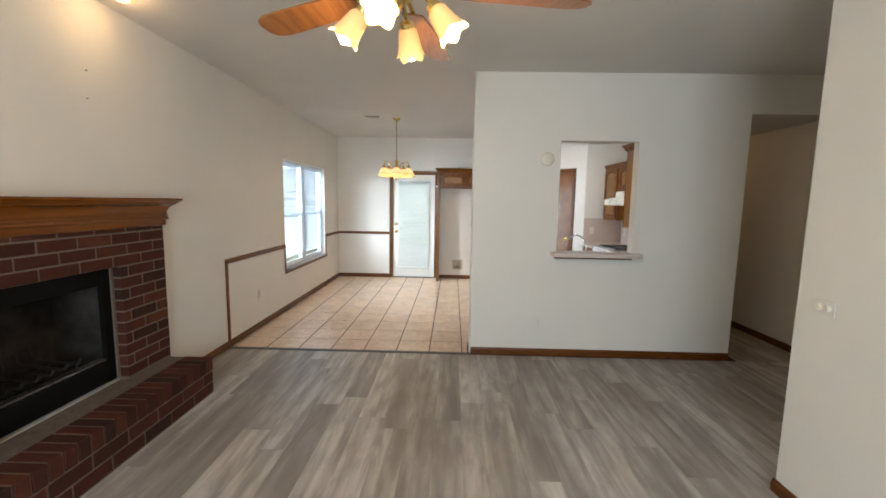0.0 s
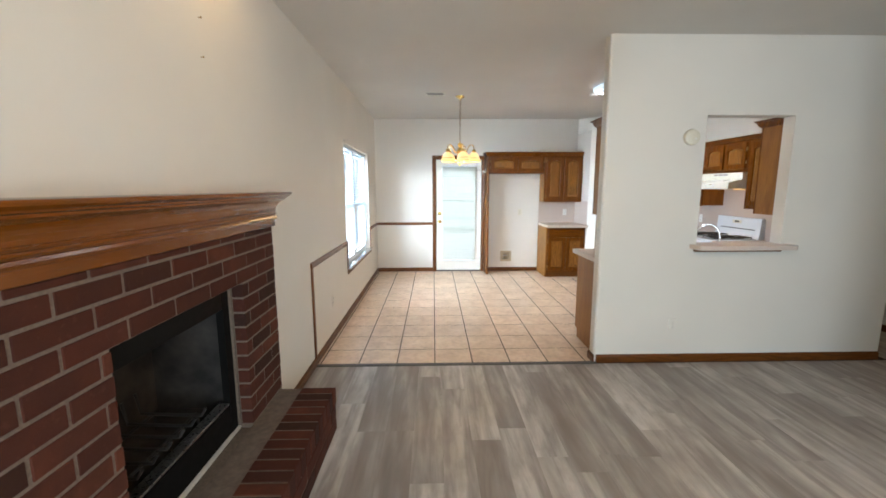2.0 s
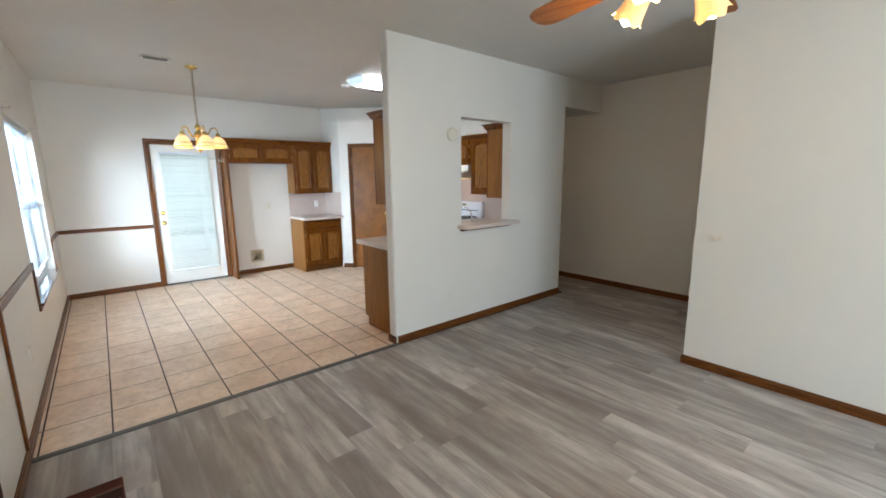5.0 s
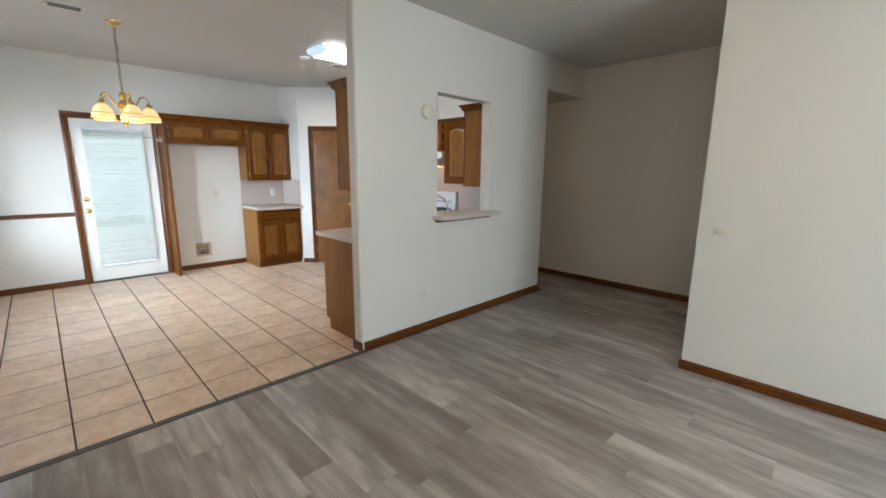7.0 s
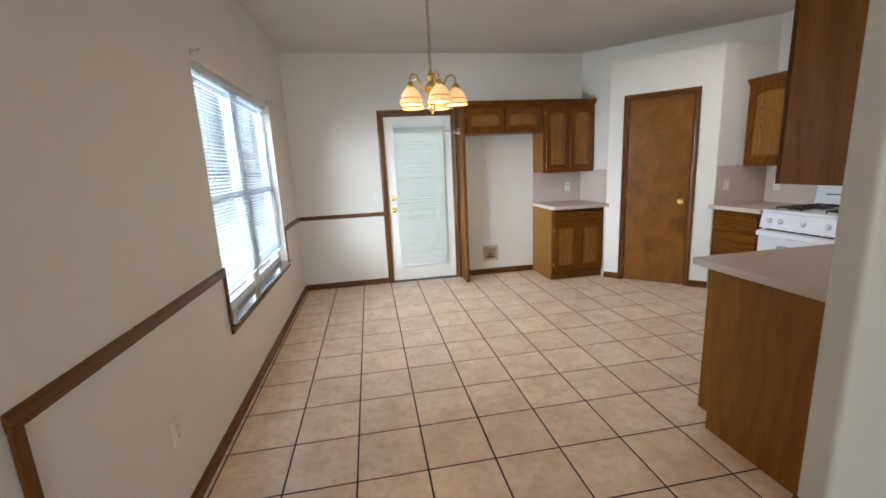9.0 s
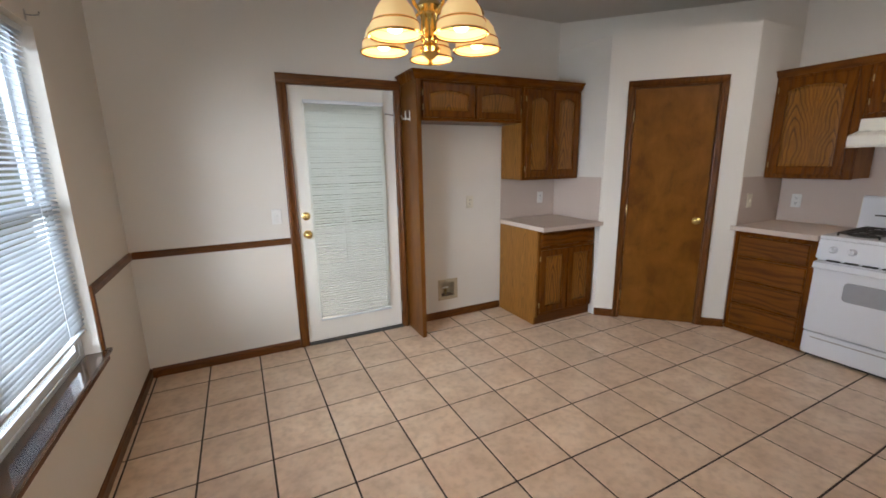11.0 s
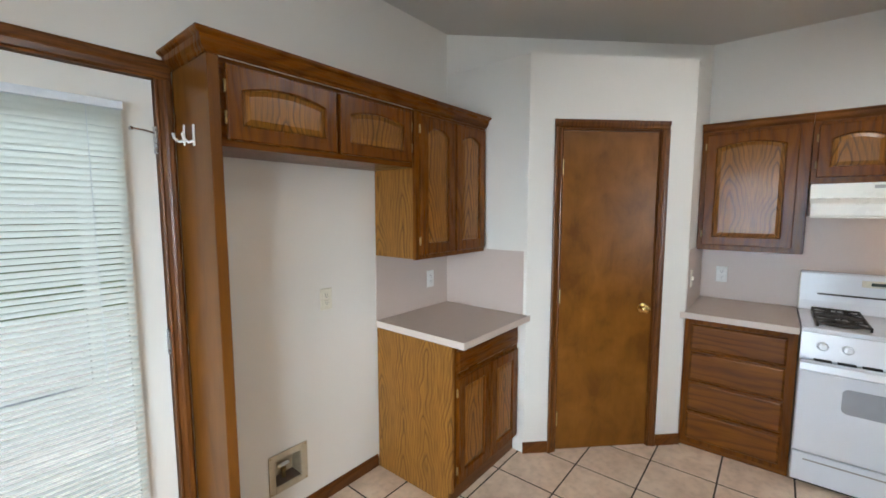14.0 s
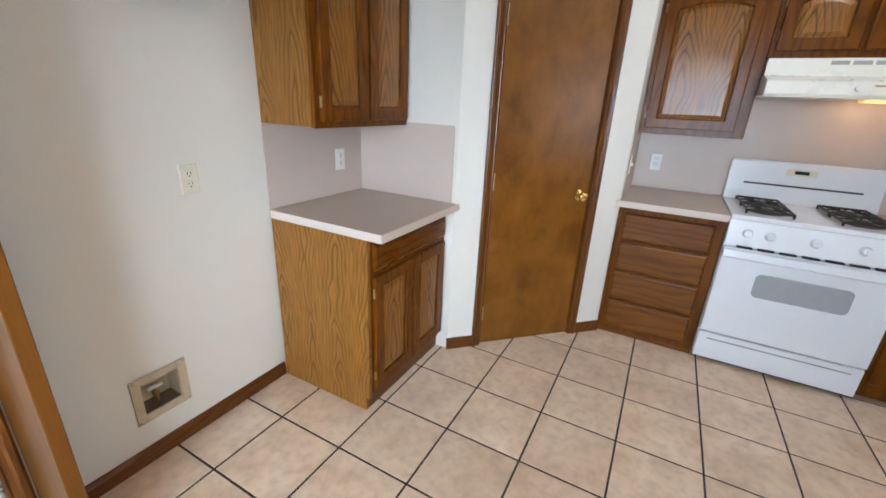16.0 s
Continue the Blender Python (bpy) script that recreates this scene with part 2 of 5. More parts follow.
SILL_WOOD = wood("glossy_sill", (0.045, 0.016, 0.005), (0.085, 0.030, 0.008), "y", 0.16, 20.0, 1.0, 0.0, 0.2, 0.5)
FAN_WOOD = wood("fan_blade_wood", (0.20, 0.075, 0.02), (0.34, 0.14, 0.04), "y", 0.35, 14.0, 0.3)


def veneer_material():
    k = Mat("brown_door_veneer", 0.34)
    x, y, z = k.split(k.coords())
    u = k.math("SUBTRACT", x, y)
    cloud = k.noise(k.join(k.math("MULTIPLY", u, 4.5), k.math("MULTIPLY", z, 4.0)), 1.0, 4, 0.6, 0.4)
    fibre = k.noise(k.join(k.math("MULTIPLY", u, 160.0), k.math("MULTIPLY", z, 5.0)), 1.0, 3)
    c = k.ramp(cloud, (0.32, (0.118, 0.038, 0.005)), (0.5, (0.180, 0.064, 0.008)), (0.70, (0.225, 0.085, 0.013)))
    c = k.mix(k.ramp(fibre, (0.3, 0.22), (0.6, 0.0)), c, (0.10, 0.036, 0.009))
    k.colour(c)
    k.b.inputs["Coat Weight"].default_value = 0.10
    k.b.inputs["Coat Roughness"].default_value = 0.25
    k.b.inputs["Specular IOR Level"].default_value = 0.25
    return k.bump(fibre, 0.06, 0.0008).m


VENEER = veneer_material()
LAMINATE = plain("taupe_laminate", (0.50, 0.395, 0.33), 0.32, 0, 260, 0.14)
LAMINATE_EDGE = plain("pale_laminate_edge", (0.62, 0.52, 0.455), 0.35, 0, 200, 0.08)
SPLASH = plain("mauve_backsplash", (0.53, 0.43, 0.375), 0.4, 0, 200, 0.06)
ENAMEL = plain("white_enamel", (0.74, 0.77, 0.82), 0.16, 0, 8, 0.02)
HOOD_WHITE = plain("almond_enamel", (0.74, 0.72, 0.65), 0.3, 0, 9, 0.04)
OVEN_GLASS = plain("grey_oven_window", (0.33, 0.345, 0.37), 0.12, 0, 20, 0.05)
IRON = plain("black_cast_iron", (0.018, 0.016, 0.015), 0.55, 0, 80, 0.3)
BLACK = plain("black_metal", (0.006, 0.0055, 0.005), 0.6, 0.0, 25, 0.35, 0.12)
SOOT = plain("sooty_firebrick", (0.055, 0.045, 0.039), 0.95, 0, 7, 0.75)
BRASS = plain("polished_brass", (0.86, 0.63, 0.24), 0.22, 1.0, 30, 0.1)
OLD_BRASS = plain("dull_brass", (0.42, 0.30, 0.14), 0.35, 1.0, 60, 0.3)
CHROME = plain("chrome", (0.72, 0.73, 0.75), 0.12, 1.0, 20, 0.05)
STEEL = plain("brushed_steel", (0.5, 0.5, 0.5), 0.3, 1.0, 90, 0.15)
ALMOND = plain("almond_plastic", (0.70, 0.65, 0.53), 0.35)
PLASTIC = plain("white_plastic", (0.76, 0.75, 0.72), 0.35)
AGED = plain("aged_almond_plastic", (0.50, 0.41, 0.28), 0.4, 0, 30, 0.15)
DARK = plain("dark_slot", (0.02, 0.018, 0.016), 0.7)
VENT_GREY = plain("grey_vent_metal", (0.34, 0.32, 0.30), 0.5, 0.0)
STRIP = plain("grey_transition_strip", (0.095, 0.090, 0.085), 0.5, 0.1, 50, 0.2)
DISPLAY = plain("dark_green_display", (0.012, 0.03, 0.02), 0.2)
RUBBER = plain("dirty_brown", (0.14, 0.10, 0.075), 0.8)
GRASS = plain("grass", (0.10, 0.15, 0.05), 0.9, 0, 3, 0.5)
CONCRETE = plain("pale_concrete", (0.56, 0.58, 0.58), 0.9, 0, 6, 0.2)
SHADE = glow("amber_glass_shade", (1.0, 0.66, 0.28), 0.55, (0.85, 0.62, 0.32))
FAN_SHADE = glow("frosted_glass_shade", (1.0, 0.52, 0.16), 0.28, (0.80, 0.52, 0.24))
BULB = glow("lit_bulb", (1.0, 0.80, 0.45), 22.0)
DIFFUSER = glow("lit_white_diffuser", (0.90, 0.96, 1.0), 12.5)
CAP_GLOW = glow("lit_end_cap", (0.55, 0.80, 1.0), 0.55)


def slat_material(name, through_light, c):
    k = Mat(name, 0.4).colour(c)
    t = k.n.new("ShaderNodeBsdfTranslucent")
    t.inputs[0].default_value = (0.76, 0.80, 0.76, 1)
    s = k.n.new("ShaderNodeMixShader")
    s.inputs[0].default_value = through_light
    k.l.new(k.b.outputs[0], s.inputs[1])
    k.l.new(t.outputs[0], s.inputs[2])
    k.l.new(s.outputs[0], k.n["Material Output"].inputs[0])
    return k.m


def glass_material():
    k = Mat("window_glass", 0.02)
    k.b.inputs["Transmission Weight"].default_value = 1.0
    k.b.inputs["IOR"].default_value = 1.45
    return k.m


# window slats: white darkened and blued, backlit shade put into the colour
SHADED_SLAT, THIN_SLAT, GLASS = slat_material("shade_tinted_blind_slat", 0.06, (0.52, 0.58, 0.64)), slat_material("thin_white_blind_slat", 0.7, (0.80, 0.81, 0.78)), glass_material()


# ---- mesh helpers ----
def box(bm, x0, x1, y0, y1, z0, z1):
    v = [bm.verts.new((x, y, z)) for z in (z0, z1) for y in (y0, y1) for x in (x0, x1)]
    f = [bm.faces.new([v[i] for i in q]) for q in ((0, 2, 3, 1), (4, 5, 7, 6), (0, 1, 5, 4), (2, 6, 7, 3), (0, 4, 6, 2), (1, 3, 7, 5))]
    return v, f


def rbox(bm, x0, x1, y0, y1, z0, z1, r=0.004, seg=2):
    """A box with rounded edges."""
    v, f = box(bm, x0, x1, y0, y1, z0, z1)
    edges = list({e for q in f for e in q.edges})
    bmesh.ops.bevel(bm, geom=edges, offset=r, segments=seg, affect="EDGES", profile=0.5)


def prism(bm, poly, to3, a, b):
    """A polygon in a plane, drawn out from a to b; to3(u, v, w) gives the place."""
    lo = [bm.verts.new(to3(u, v, a)) for u, v in poly]
    hi = [bm.verts.new(to3(u, v, b)) for u, v in poly]
    n = len(poly)
    for i in range(n):
        bm.faces.new((lo[i], lo[(i + 1) % n], hi[(i + 1) % n], hi[i]))
    bm.faces.new(lo[::-1])
    bm.faces.new(hi)


def loft(bm, rings, caps=True):
    rows = [[bm.verts.new(p) for p in ring] for ring in rings]
    n = len(rows[0])
    for a, b in zip(rows, rows[1:]):
        for i in range(n):
            bm.faces.new((a[i], a[(i + 1) % n], b[(i + 1) % n], b[i]))
    if caps:
        bm.faces.new(rows[0][::-1])
        bm.faces.new(rows[-1])


def lathe(bm, at, profile, axis=(0, 0, 1), seg=20, caps=True):
    """A turned shape: profile of (radius, height) along axis from the place at."""
    q = Vector(axis).to_track_quat("Z", "Y")
    at = Vector(at)
    rings = []
    for r, h in profile:
        rings.append([at + q @ Vector((r * math.cos(2 * math.pi * i / seg), r * math.sin(2 * math.pi * i / seg), h)) for i in range(seg)])
    loft(bm, rings, caps)


def tube(bm, pts, r, seg=8):
    pts = [Vector(p) for p in pts]
    rings = []
    for i, p in enumerate(pts):
        d = (pts[min(i + 1, len(pts) - 1)] - pts[max(i - 1, 0)]).normalized()
        q = d.to_track_quat("Z", "Y")
        rings.append([p + q @ Vector((r * math.cos(2 * math.pi * k / seg), r * math.sin(2 * math.pi * k / seg), 0)) for k in range(seg)])
    loft(bm, rings)


def mesh_of(name, bm, material, smooth=False):
    bmesh.ops.recalc_face_normals(bm, faces=bm.faces)
    me = bpy.data.meshes.new(name)
    bm.to_mesh(me)
    bm.free()
    me.materials.append(material)
    if smooth:
        me.polygons.foreach_set("use_smooth", [True] * len(me.polygons))
        me.set_sharp_from_angle(angle=radians(40))
    return me


def thing(name, at, label, category, group="", kind=""):
    ob = new(name)
    ob.location = at
    ob.empty_display_size = 0.1
    return tagged(ob, label, category, group, kind)


def part(name, bm, material, parent, label="", smooth=False):
    """One mesh under a thing or a part; its points are places in the world."""
    ob = new(name, mesh_of(name, bm, material, smooth))
    ob.parent = parent
    if parent.data is None:
        ob.matrix_parent_inverse = Matrix.Translation(-parent.location)
    if label:
        ob["label"] = label
    return ob


def solid(name, bm, material, label, category, kind="", group="", smooth=False):
    return tagged(new(name, mesh_of(name, bm, material, smooth)), label, category, group, kind)


def boxes(*rows):
    bm = bmesh.new()
    for r in rows:
        box(bm, *r)
    return bm


def rboxes(r, *rows):
    bm = bmesh.new()
    for q in rows:
        rbox(bm, *q, r=r)
    return bm


# ---- the large structure ----
T = 0.14
# fireplace: brick face, its ends, the opening and the hearth
FX, FY0, FY1, OY0, OY1, OZ, HZ = -2.03, 1.30, 3.06, 1.79, 2.64, 1.06, 0.29
HX, HY1 = -1.692, 3.035
PITCH = 0.077
OUT_X, OUT_N = LEFT - T, BACK + T

solid("wall_west", boxes(
    (OUT_X, LEFT, SOUTH - T, OY0 - 0.03, 0, CEIL), (OUT_X, LEFT, OY1 + 0.03, WIN_Y0, 0, CEIL),
    (OUT_X, LEFT, OY0 - 0.03, OY1 + 0.03, 0, HZ - 0.02), (OUT_X, LEFT, OY0 - 0.03, OY1 + 0.03, OZ + 0.02, CEIL), (OUT_X, LEFT, WIN_Y1, OUT_N, 0, CEIL),
    (OUT_X, LEFT, WIN_Y0, WIN_Y1, 0, WIN_Z0), (OUT_X, LEFT, WIN_Y0, WIN_Y1, WIN_Z1, CEIL)),
    WALL, "smooth off-white painted plaster wall with a window", "wall", "structure")
ICE_X0, ICE_X1, ICE_Z0, ICE_Z1 = 0.206, 0.348, 0.213, 0.350
solid("wall_north", boxes(
    (LEFT, DOOR_X0 - 0.02, BACK, OUT_N, 0, CEIL), (DOOR_X0 - 0.02, DOOR_X1 + 0.02, BACK, OUT_N, DOOR_Z + 0.02, CEIL),
    (DOOR_X1 + 0.02, ICE_X0, BACK, OUT_N, 0, CEIL), (ICE_X1, EAST + 0.12, BACK, OUT_N, 0, CEIL),
    (ICE_X0, ICE_X1, BACK, OUT_N, 0, ICE_Z0), (ICE_X0, ICE_X1, BACK, OUT_N, ICE_Z1, CEIL),
    (ICE_X0, ICE_X1, BACK + 0.09, OUT_N, ICE_Z0, ICE_Z1)),
    WALL, "off-white painted wall around the glazed back door", "wall", "structure")
solid("wall_kitchen_east", boxes((EAST, EAST + 0.12, PART_Y2, BACK, 0, CEIL)),
      WALL, "off-white painted kitchen wall behind the stove", "wall", "structure")


def partition():
    bm = bmesh.new()
    r = 0.022
    # rounded free end, then the stretches around the pass-through
    arc = [(PART_X0 + r - r * math.sin(a), PART_Y + r - r * math.cos(a)) for a in [math.pi / 2 * i / 6 for i in range(7)]]
    arc2 = [(PART_X0 + r - r * math.cos(a), PART_Y2 - r + r * math.sin(a)) for a in [math.pi / 2 * i / 6 for i in range(7)]]
    prism(bm, [(PASS_X0, PART_Y)] + arc + arc2 + [(PASS_X0, PART_Y2)], lambda u, v, w: (u, v, w), 0, CEIL)
    box(bm, PASS_X1, PART_X1, PART_Y, PART_Y2, 0, CEIL)
    box(bm, PASS_X0, PASS_X1, PART_Y, PART_Y2, 0, PASS_Z0)
    box(bm, PASS_X0, PASS_X1, PART_Y, PART_Y2, PASS_Z1, CEIL)
    box(bm, PART_X1, HALL_X, PART_Y, PART_Y2, 2.387, CEIL)
    solid("wall_partition", bm, WALL, "off-white partition wall with a kitchen pass-through opening", "wall", "structure")


partition()
solid("wall_hall_east", boxes((HALL_X, HALL_X + 0.12, 1.9, 7.4, 0, CEIL)), WALL, "shaded beige hallway wall", "wall", "structure")
solid("wall_hall_end", boxes((EAST + 0.12, HALL_X, 7.28, 7.4, 0, CEIL)), WALL, "plain wall closing the hallway", "wall", "structure")
solid("wall_living_east", boxes((NEAR_X, NEAR_X + 0.115, SOUTH, NEAR_Y, 0, CEIL)), WALL, "white painted living room wall with a light switch", "wall", "structure")
solid("wall_hall_south", boxes((NEAR_X + 0.115, HALL_X, 1.99, NEAR_Y, 0, CEIL)), WALL, "plain wall beside the hallway", "wall", "structure")
SW0, SW1, SZ0, SZ1 = -1.15, 0.95, 0.6, 2.1
solid("wall_south", boxes(
    (LEFT, SW0, SOUTH - T, SOUTH, 0, CEIL), (SW1, NEAR_X + 0.115, SOUTH - T, SOUTH, 0, CEIL),
    (SW0, SW1, SOUTH - T, SOUTH, 0, SZ0), (SW0, SW1, SOUTH - T, SOUTH, SZ1, CEIL)), WALL, "off-white living room wall with a wide window", "wall", "structure")

X0, X1, Y0, Y1 = OUT_X, HALL_X + 0.12, SOUTH - T, OUT_N
solid("ceiling", boxes((X0, X1, Y0, Y1, CEIL, CEIL + 0.12)), CEILING, "flat off-white textured ceiling", "ceiling", "structure")
solid("ceiling_hall", boxes((EAST + 0.12, HALL_X, PART_Y2, 7.28, 2.387, 2.44)), CEILING, "lowered hallway ceiling", "ceiling", "structure")
FLOOR = solid("floor_living", boxes(
    (X0, X1, Y0, PART_Y - 0.02, -0.12, -0.006), (EAST + 0.12, X1, PART_Y - 0.02, Y1, -0.12, -0.006)),
    SUBFLOOR, "grey wood-look vinyl plank floor", "floor", "structure")
TILE_FLOOR = solid("floor_kitchen", boxes((X0, EAST + 0.12, PART_Y - 0.02, Y1, -0.12, -0.0006)), GROUT, "beige ceramic tile floor with dark grout", "floor", "structure")


def pantry():
    d = (PB - PA).normalized()
    n = Vector((-d.y, d.x, 0))          # into the closet
    length = (PB - PA).length
    bm = bmesh.new()

    def slab(u0, u1, z0, z1, depth=0.11):
        prism(bm, [(u0, z0), (u1, z0), (u1, z1), (u0, z1)], lambda u, v, w: PA + d * u + n * w + Vector((0, 0, v)), 0, depth)

    o0, o1 = 0.202, 0.842               # the door's opening along the front
    slab(0.0, o0, 0, PANTRY_Z)
    slab(o1, length, 0, PANTRY_Z)
    slab(o0, o1, 2.052, PANTRY_Z)
    solid("wall_pantry_front", bm, WALL, "white corner pantry closet wall around a brown door", "wall", "structure")
    solid("wall_pantry_west", boxes((PA.x, PA.x + 0.10, PA.y, BACK, 0, PANTRY_Z - 0.001)), WALL, "narrow white pantry side wall beside the counter", "wall", "structure")
    solid("wall_pantry_east", boxes((PB.x, EAST, PB.y, PB.y + 0.10, 0, PANTRY_Z - 0.001)), WALL, "narrow white pantry side wall near the stove", "wall", "structure")
    bm = bmesh.new()
    # ledge on top, and the wall set back above it
    prism(bm, [(PA.x + 0.06, PA.y + 0.06), (PB.x + 0.06, PB.y + 0.06), (EAST, PB.y + 0.05), (EAST, BACK), (PA.x + 0.05, BACK)],
          lambda u, v, w: (u, v, w), PANTRY_Z - 0.05, PANTRY_Z - 0.003)
    solid("pantry_ledge", bm, WALL, "white plant ledge on top of the pantry", "ledge", "structure")
    bm = bmesh.new()
    prism(bm, [(PA.x, BACK), (EAST, PB.y), (EAST, BACK)], lambda u, v, w: (u, v, w), PANTRY_Z - 0.002, CEIL)
    solid("wall_corner", bm, WALL, "white angled wall set back above the pantry ledge", "wall", "structure")
    return d, n, o0, o1


PD, PN, PO0, PO1 = pantry()


def pantry_at(u, w, z):
    """A place u along the pantry's front and w before it."""
    p = PA + PD * u - PN * w
    return Vector((p.x, p.y, z))


def casing_profile(w):
    """Section of a door casing, from its inner to its outer edge."""
    return [(0, 0), (0, 0.010), (0.006, 0.013), (0.012, 0.010), (w * 0.45, 0.013), (w * 0.6, 0.018), (w * 0.85, 0.019), (w, 0.014), (w, 0)]


def casing_run(bm, at, along, out, up, length, w):
    """A straight casing length: its section spreads along 'out' and stands off along 'up'."""
    a, o, q = Vector(along), Vector(out), Vector(up)
    prism(bm, casing_profile(w), lambda u, v, t: Vector(at) + o * u + q * v + a * t, 0, length)


# pantry door with its casing, hinges and knob
def pantry_door():
    ob = thing("door_pantry", pantry_at((PO0 + PO1) / 2, 0, 0), "closed flat brown veneer pantry door with brass knob", "door", kind="structure")
    z = Vector((0, 0, 1))
    w = 0.052
    for name, at, along, out, length in (
            ("casing", pantry_at(PO0 + 0.006, 0.001, 0), z, -PD, 2.05), ("casing", pantry_at(PO1 - 0.006, 0.001, 0), z, PD, 2.05),
            ("casing", pantry_at(PO0 + 0.006 - w, 0.001, 2.05), PD, z, PO1 - PO0 - 0.012 + 2 * w)):
        bm = bmesh.new()
        casing_run(bm, at, along, out, -PN, length, w)
        part(name, bm, TRIM, ob, "dark brown wood casing")
    for name, u0, u1, z0, z1 in (("jamb", PO0, PO0 + 0.012, 0, 2.04), ("jamb", PO1 - 0.012, PO1, 0, 2.04), ("jamb", PO0, PO1, 2.04, 2.052)):
        bm = bmesh.new()
        prism(bm, [(u0, z0), (u1, z0), (u1, z1), (u0, z1)], lambda u, v, q: pantry_at(u, -q, v), 0.002, 0.11)
        part(name, bm, TRIM, ob)
    bm = bmesh.new()
    prism(bm, [(PO0 + 0.014, 0.008), (PO1 - 0.014, 0.008), (PO1 - 0.014, 2.037), (PO0 + 0.014, 2.037)], lambda u, v, q: pantry_at(u, -q, v), 0.006, 0.041)
    leaf = part("leaf", bm, VENEER, ob)
    bm = bmesh.new()
    lathe(bm, pantry_at(PO1 - 0.075, -0.006, 0.935), [(0.031, 0), (0.031, 0.004), (0.012, 0.008), (0.010, 0.022), (0.020, 0.030), (0.026, 0.042), (0.025, 0.052), (0.014, 0.060), (0.002, 0.061)], -PN)
    part("knob", bm, BRASS, leaf, "polished brass knob", True)
    for h in (0.22, 1.02, 1.82):
        bm = bmesh.new()
        lathe(bm, pantry_at(PO0 + 0.012, 0.004, h - 0.045), [(0.006, 0), (0.006, 0.09)], seg=8)
        part("hinge", bm, OLD_BRASS, leaf, "brass hinge")


pantry_door()


# back door, glazed, with a mini blind on it
def back_door():
    ob = thing("door_back", ((DOOR_X0 + DOOR_X1) / 2, BACK, 0), "closed white glazed back door with brass locks", "door", kind="structure")
    z, x = Vector((0, 0, 1)), Vector((1, 0, 0))
    w = 0.070
    for at, along, out, length, ww in (((DOOR_X0, BACK - 0.001, 0), z, -x, DOOR_Z, w), ((DOOR_X1, BACK - 0.001, 0), z, x, DOOR_Z, 0.054)):
        bm = bmesh.new()
        casing_run(bm, at, along, out, (0, -1, 0), length, ww)
        part("casing", bm, TRIM, ob, "dark brown wood casing")
    bm = bmesh.new()
    casing_run(bm, (DOOR_X0 - w, BACK - 0.001, DOOR_Z), x, z, (0, -1, 0), DOOR_X1 - DOOR_X0 + w + 0.054, w)
    part("casing", bm, TRIM_X, ob, "dark brown wood casing")
    for q in ((DOOR_X0 - 0.02, DOOR_X0, BACK + 0.002, OUT_N, 0, DOOR_Z), (DOOR_X1, DOOR_X1 + 0.02, BACK + 0.002, OUT_N, 0, DOOR_Z), (DOOR_X0 - 0.02, DOOR_X1 + 0.02, BACK + 0.002, OUT_N, DOOR_Z, DOOR_Z + 0.02)):
        part("jamb", boxes(q), TRIM, ob)
    part("threshold", rboxes(0.006, (DOOR_X0, DOOR_X1, BACK - 0.02, OUT_N, 0.0, 0.018)), STRIP, ob, "dark metal threshold")
    a, b, y0, y1 = DOOR_X0 + 0.004, DOOR_X1 - 0.004, BACK + 0.012, BACK + 0.056
    gx0, gx1, gz0, gz1 = a + 0.115, b - 0.115, 0.20, 1.90
    leaf = part("leaf", boxes((a, gx0, y0, y1, 0.022, DOOR_Z - 0.004), (gx1, b, y0, y1, 0.022, DOOR_Z - 0.004), (gx0, gx1, y0, y1, 0.022, gz0), (gx0, gx1, y0, y1, gz1, DOOR_Z - 0.004)), WHITE, ob)
    for q in ((gx0 - 0.022, gx0 + 0.006, gz0 - 0.022, gz1 + 0.022), (gx1 - 0.006, gx1 + 0.022, gz0 - 0.022, gz1 + 0.022)):
        part("glazing_bead", rboxes(0.003, (q[0], q[1], y0 - 0.010, y0 - 0.001, q[2], q[3])), WHITE, leaf)
    for q in ((gz0 - 0.022, gz0 + 0.006), (gz1 - 0.006, gz1 + 0.022)):
        part("glazing_bead", rboxes(0.003, (gx0 + 0.007, gx1 - 0.007, y0 - 0.010, y0 - 0.001, q[0], q[1])), WHITE, leaf)
    pane = part("pane", boxes((gx0, gx1, y0 + 0.02, y0 + 0.026, gz0, gz1)), GLASS, leaf, "clear glass pane")
    pane.visible_shadow = False
    for zz, prof in ((0.925, [(0.033, 0), (0.033, 0.004), (0.013, 0.009), (0.011, 0.026), (0.022, 0.034), (0.028, 0.048), (0.026, 0.058), (0.014, 0.066), (0.002, 0.067)]),
                     (1.07, [(0.032, 0), (0.032, 0.006), (0.022, 0.011), (0.018, 0.022), (0.002, 0.024)])):
        bm = bmesh.new()
        lathe(bm, (DOOR_X0 + 0.062, y0, zz), prof, (0, -1, 0))
        k = part("knob" if zz < 1 else "deadbolt", bm, BRASS, leaf, "polished brass", True)
        if zz > 1:
            part("thumb_turn", rboxes(0.003, (DOOR_X0 + 0.058, DOOR_X0 + 0.066, y0 - 0.042, y0 - 0.022, zz - 0.018, zz + 0.018)), BRASS, k)
    for h in (0.2, 1.05, 1.82):
        bm = bmesh.new()
        for i in range(5):
            lathe(bm, (DOOR_X1 - 0.003, y0 - 0.008, h - 0.05 + i * 0.02), [(0.0075, 0), (0.0075, 0.018)], seg=8)
        part("hinge", bm, STEEL, leaf, "steel hinge")
    bm = bmesh.new()
    tube(bm, [(DOOR_X1 - 0.01, y0 - 0.012, 1.845), (DOOR_X1 - 0.045, y0 - 0.03, 1.848), (DOOR_X1 - 0.08, y0 - 0.032, 1.85)], 0.004)
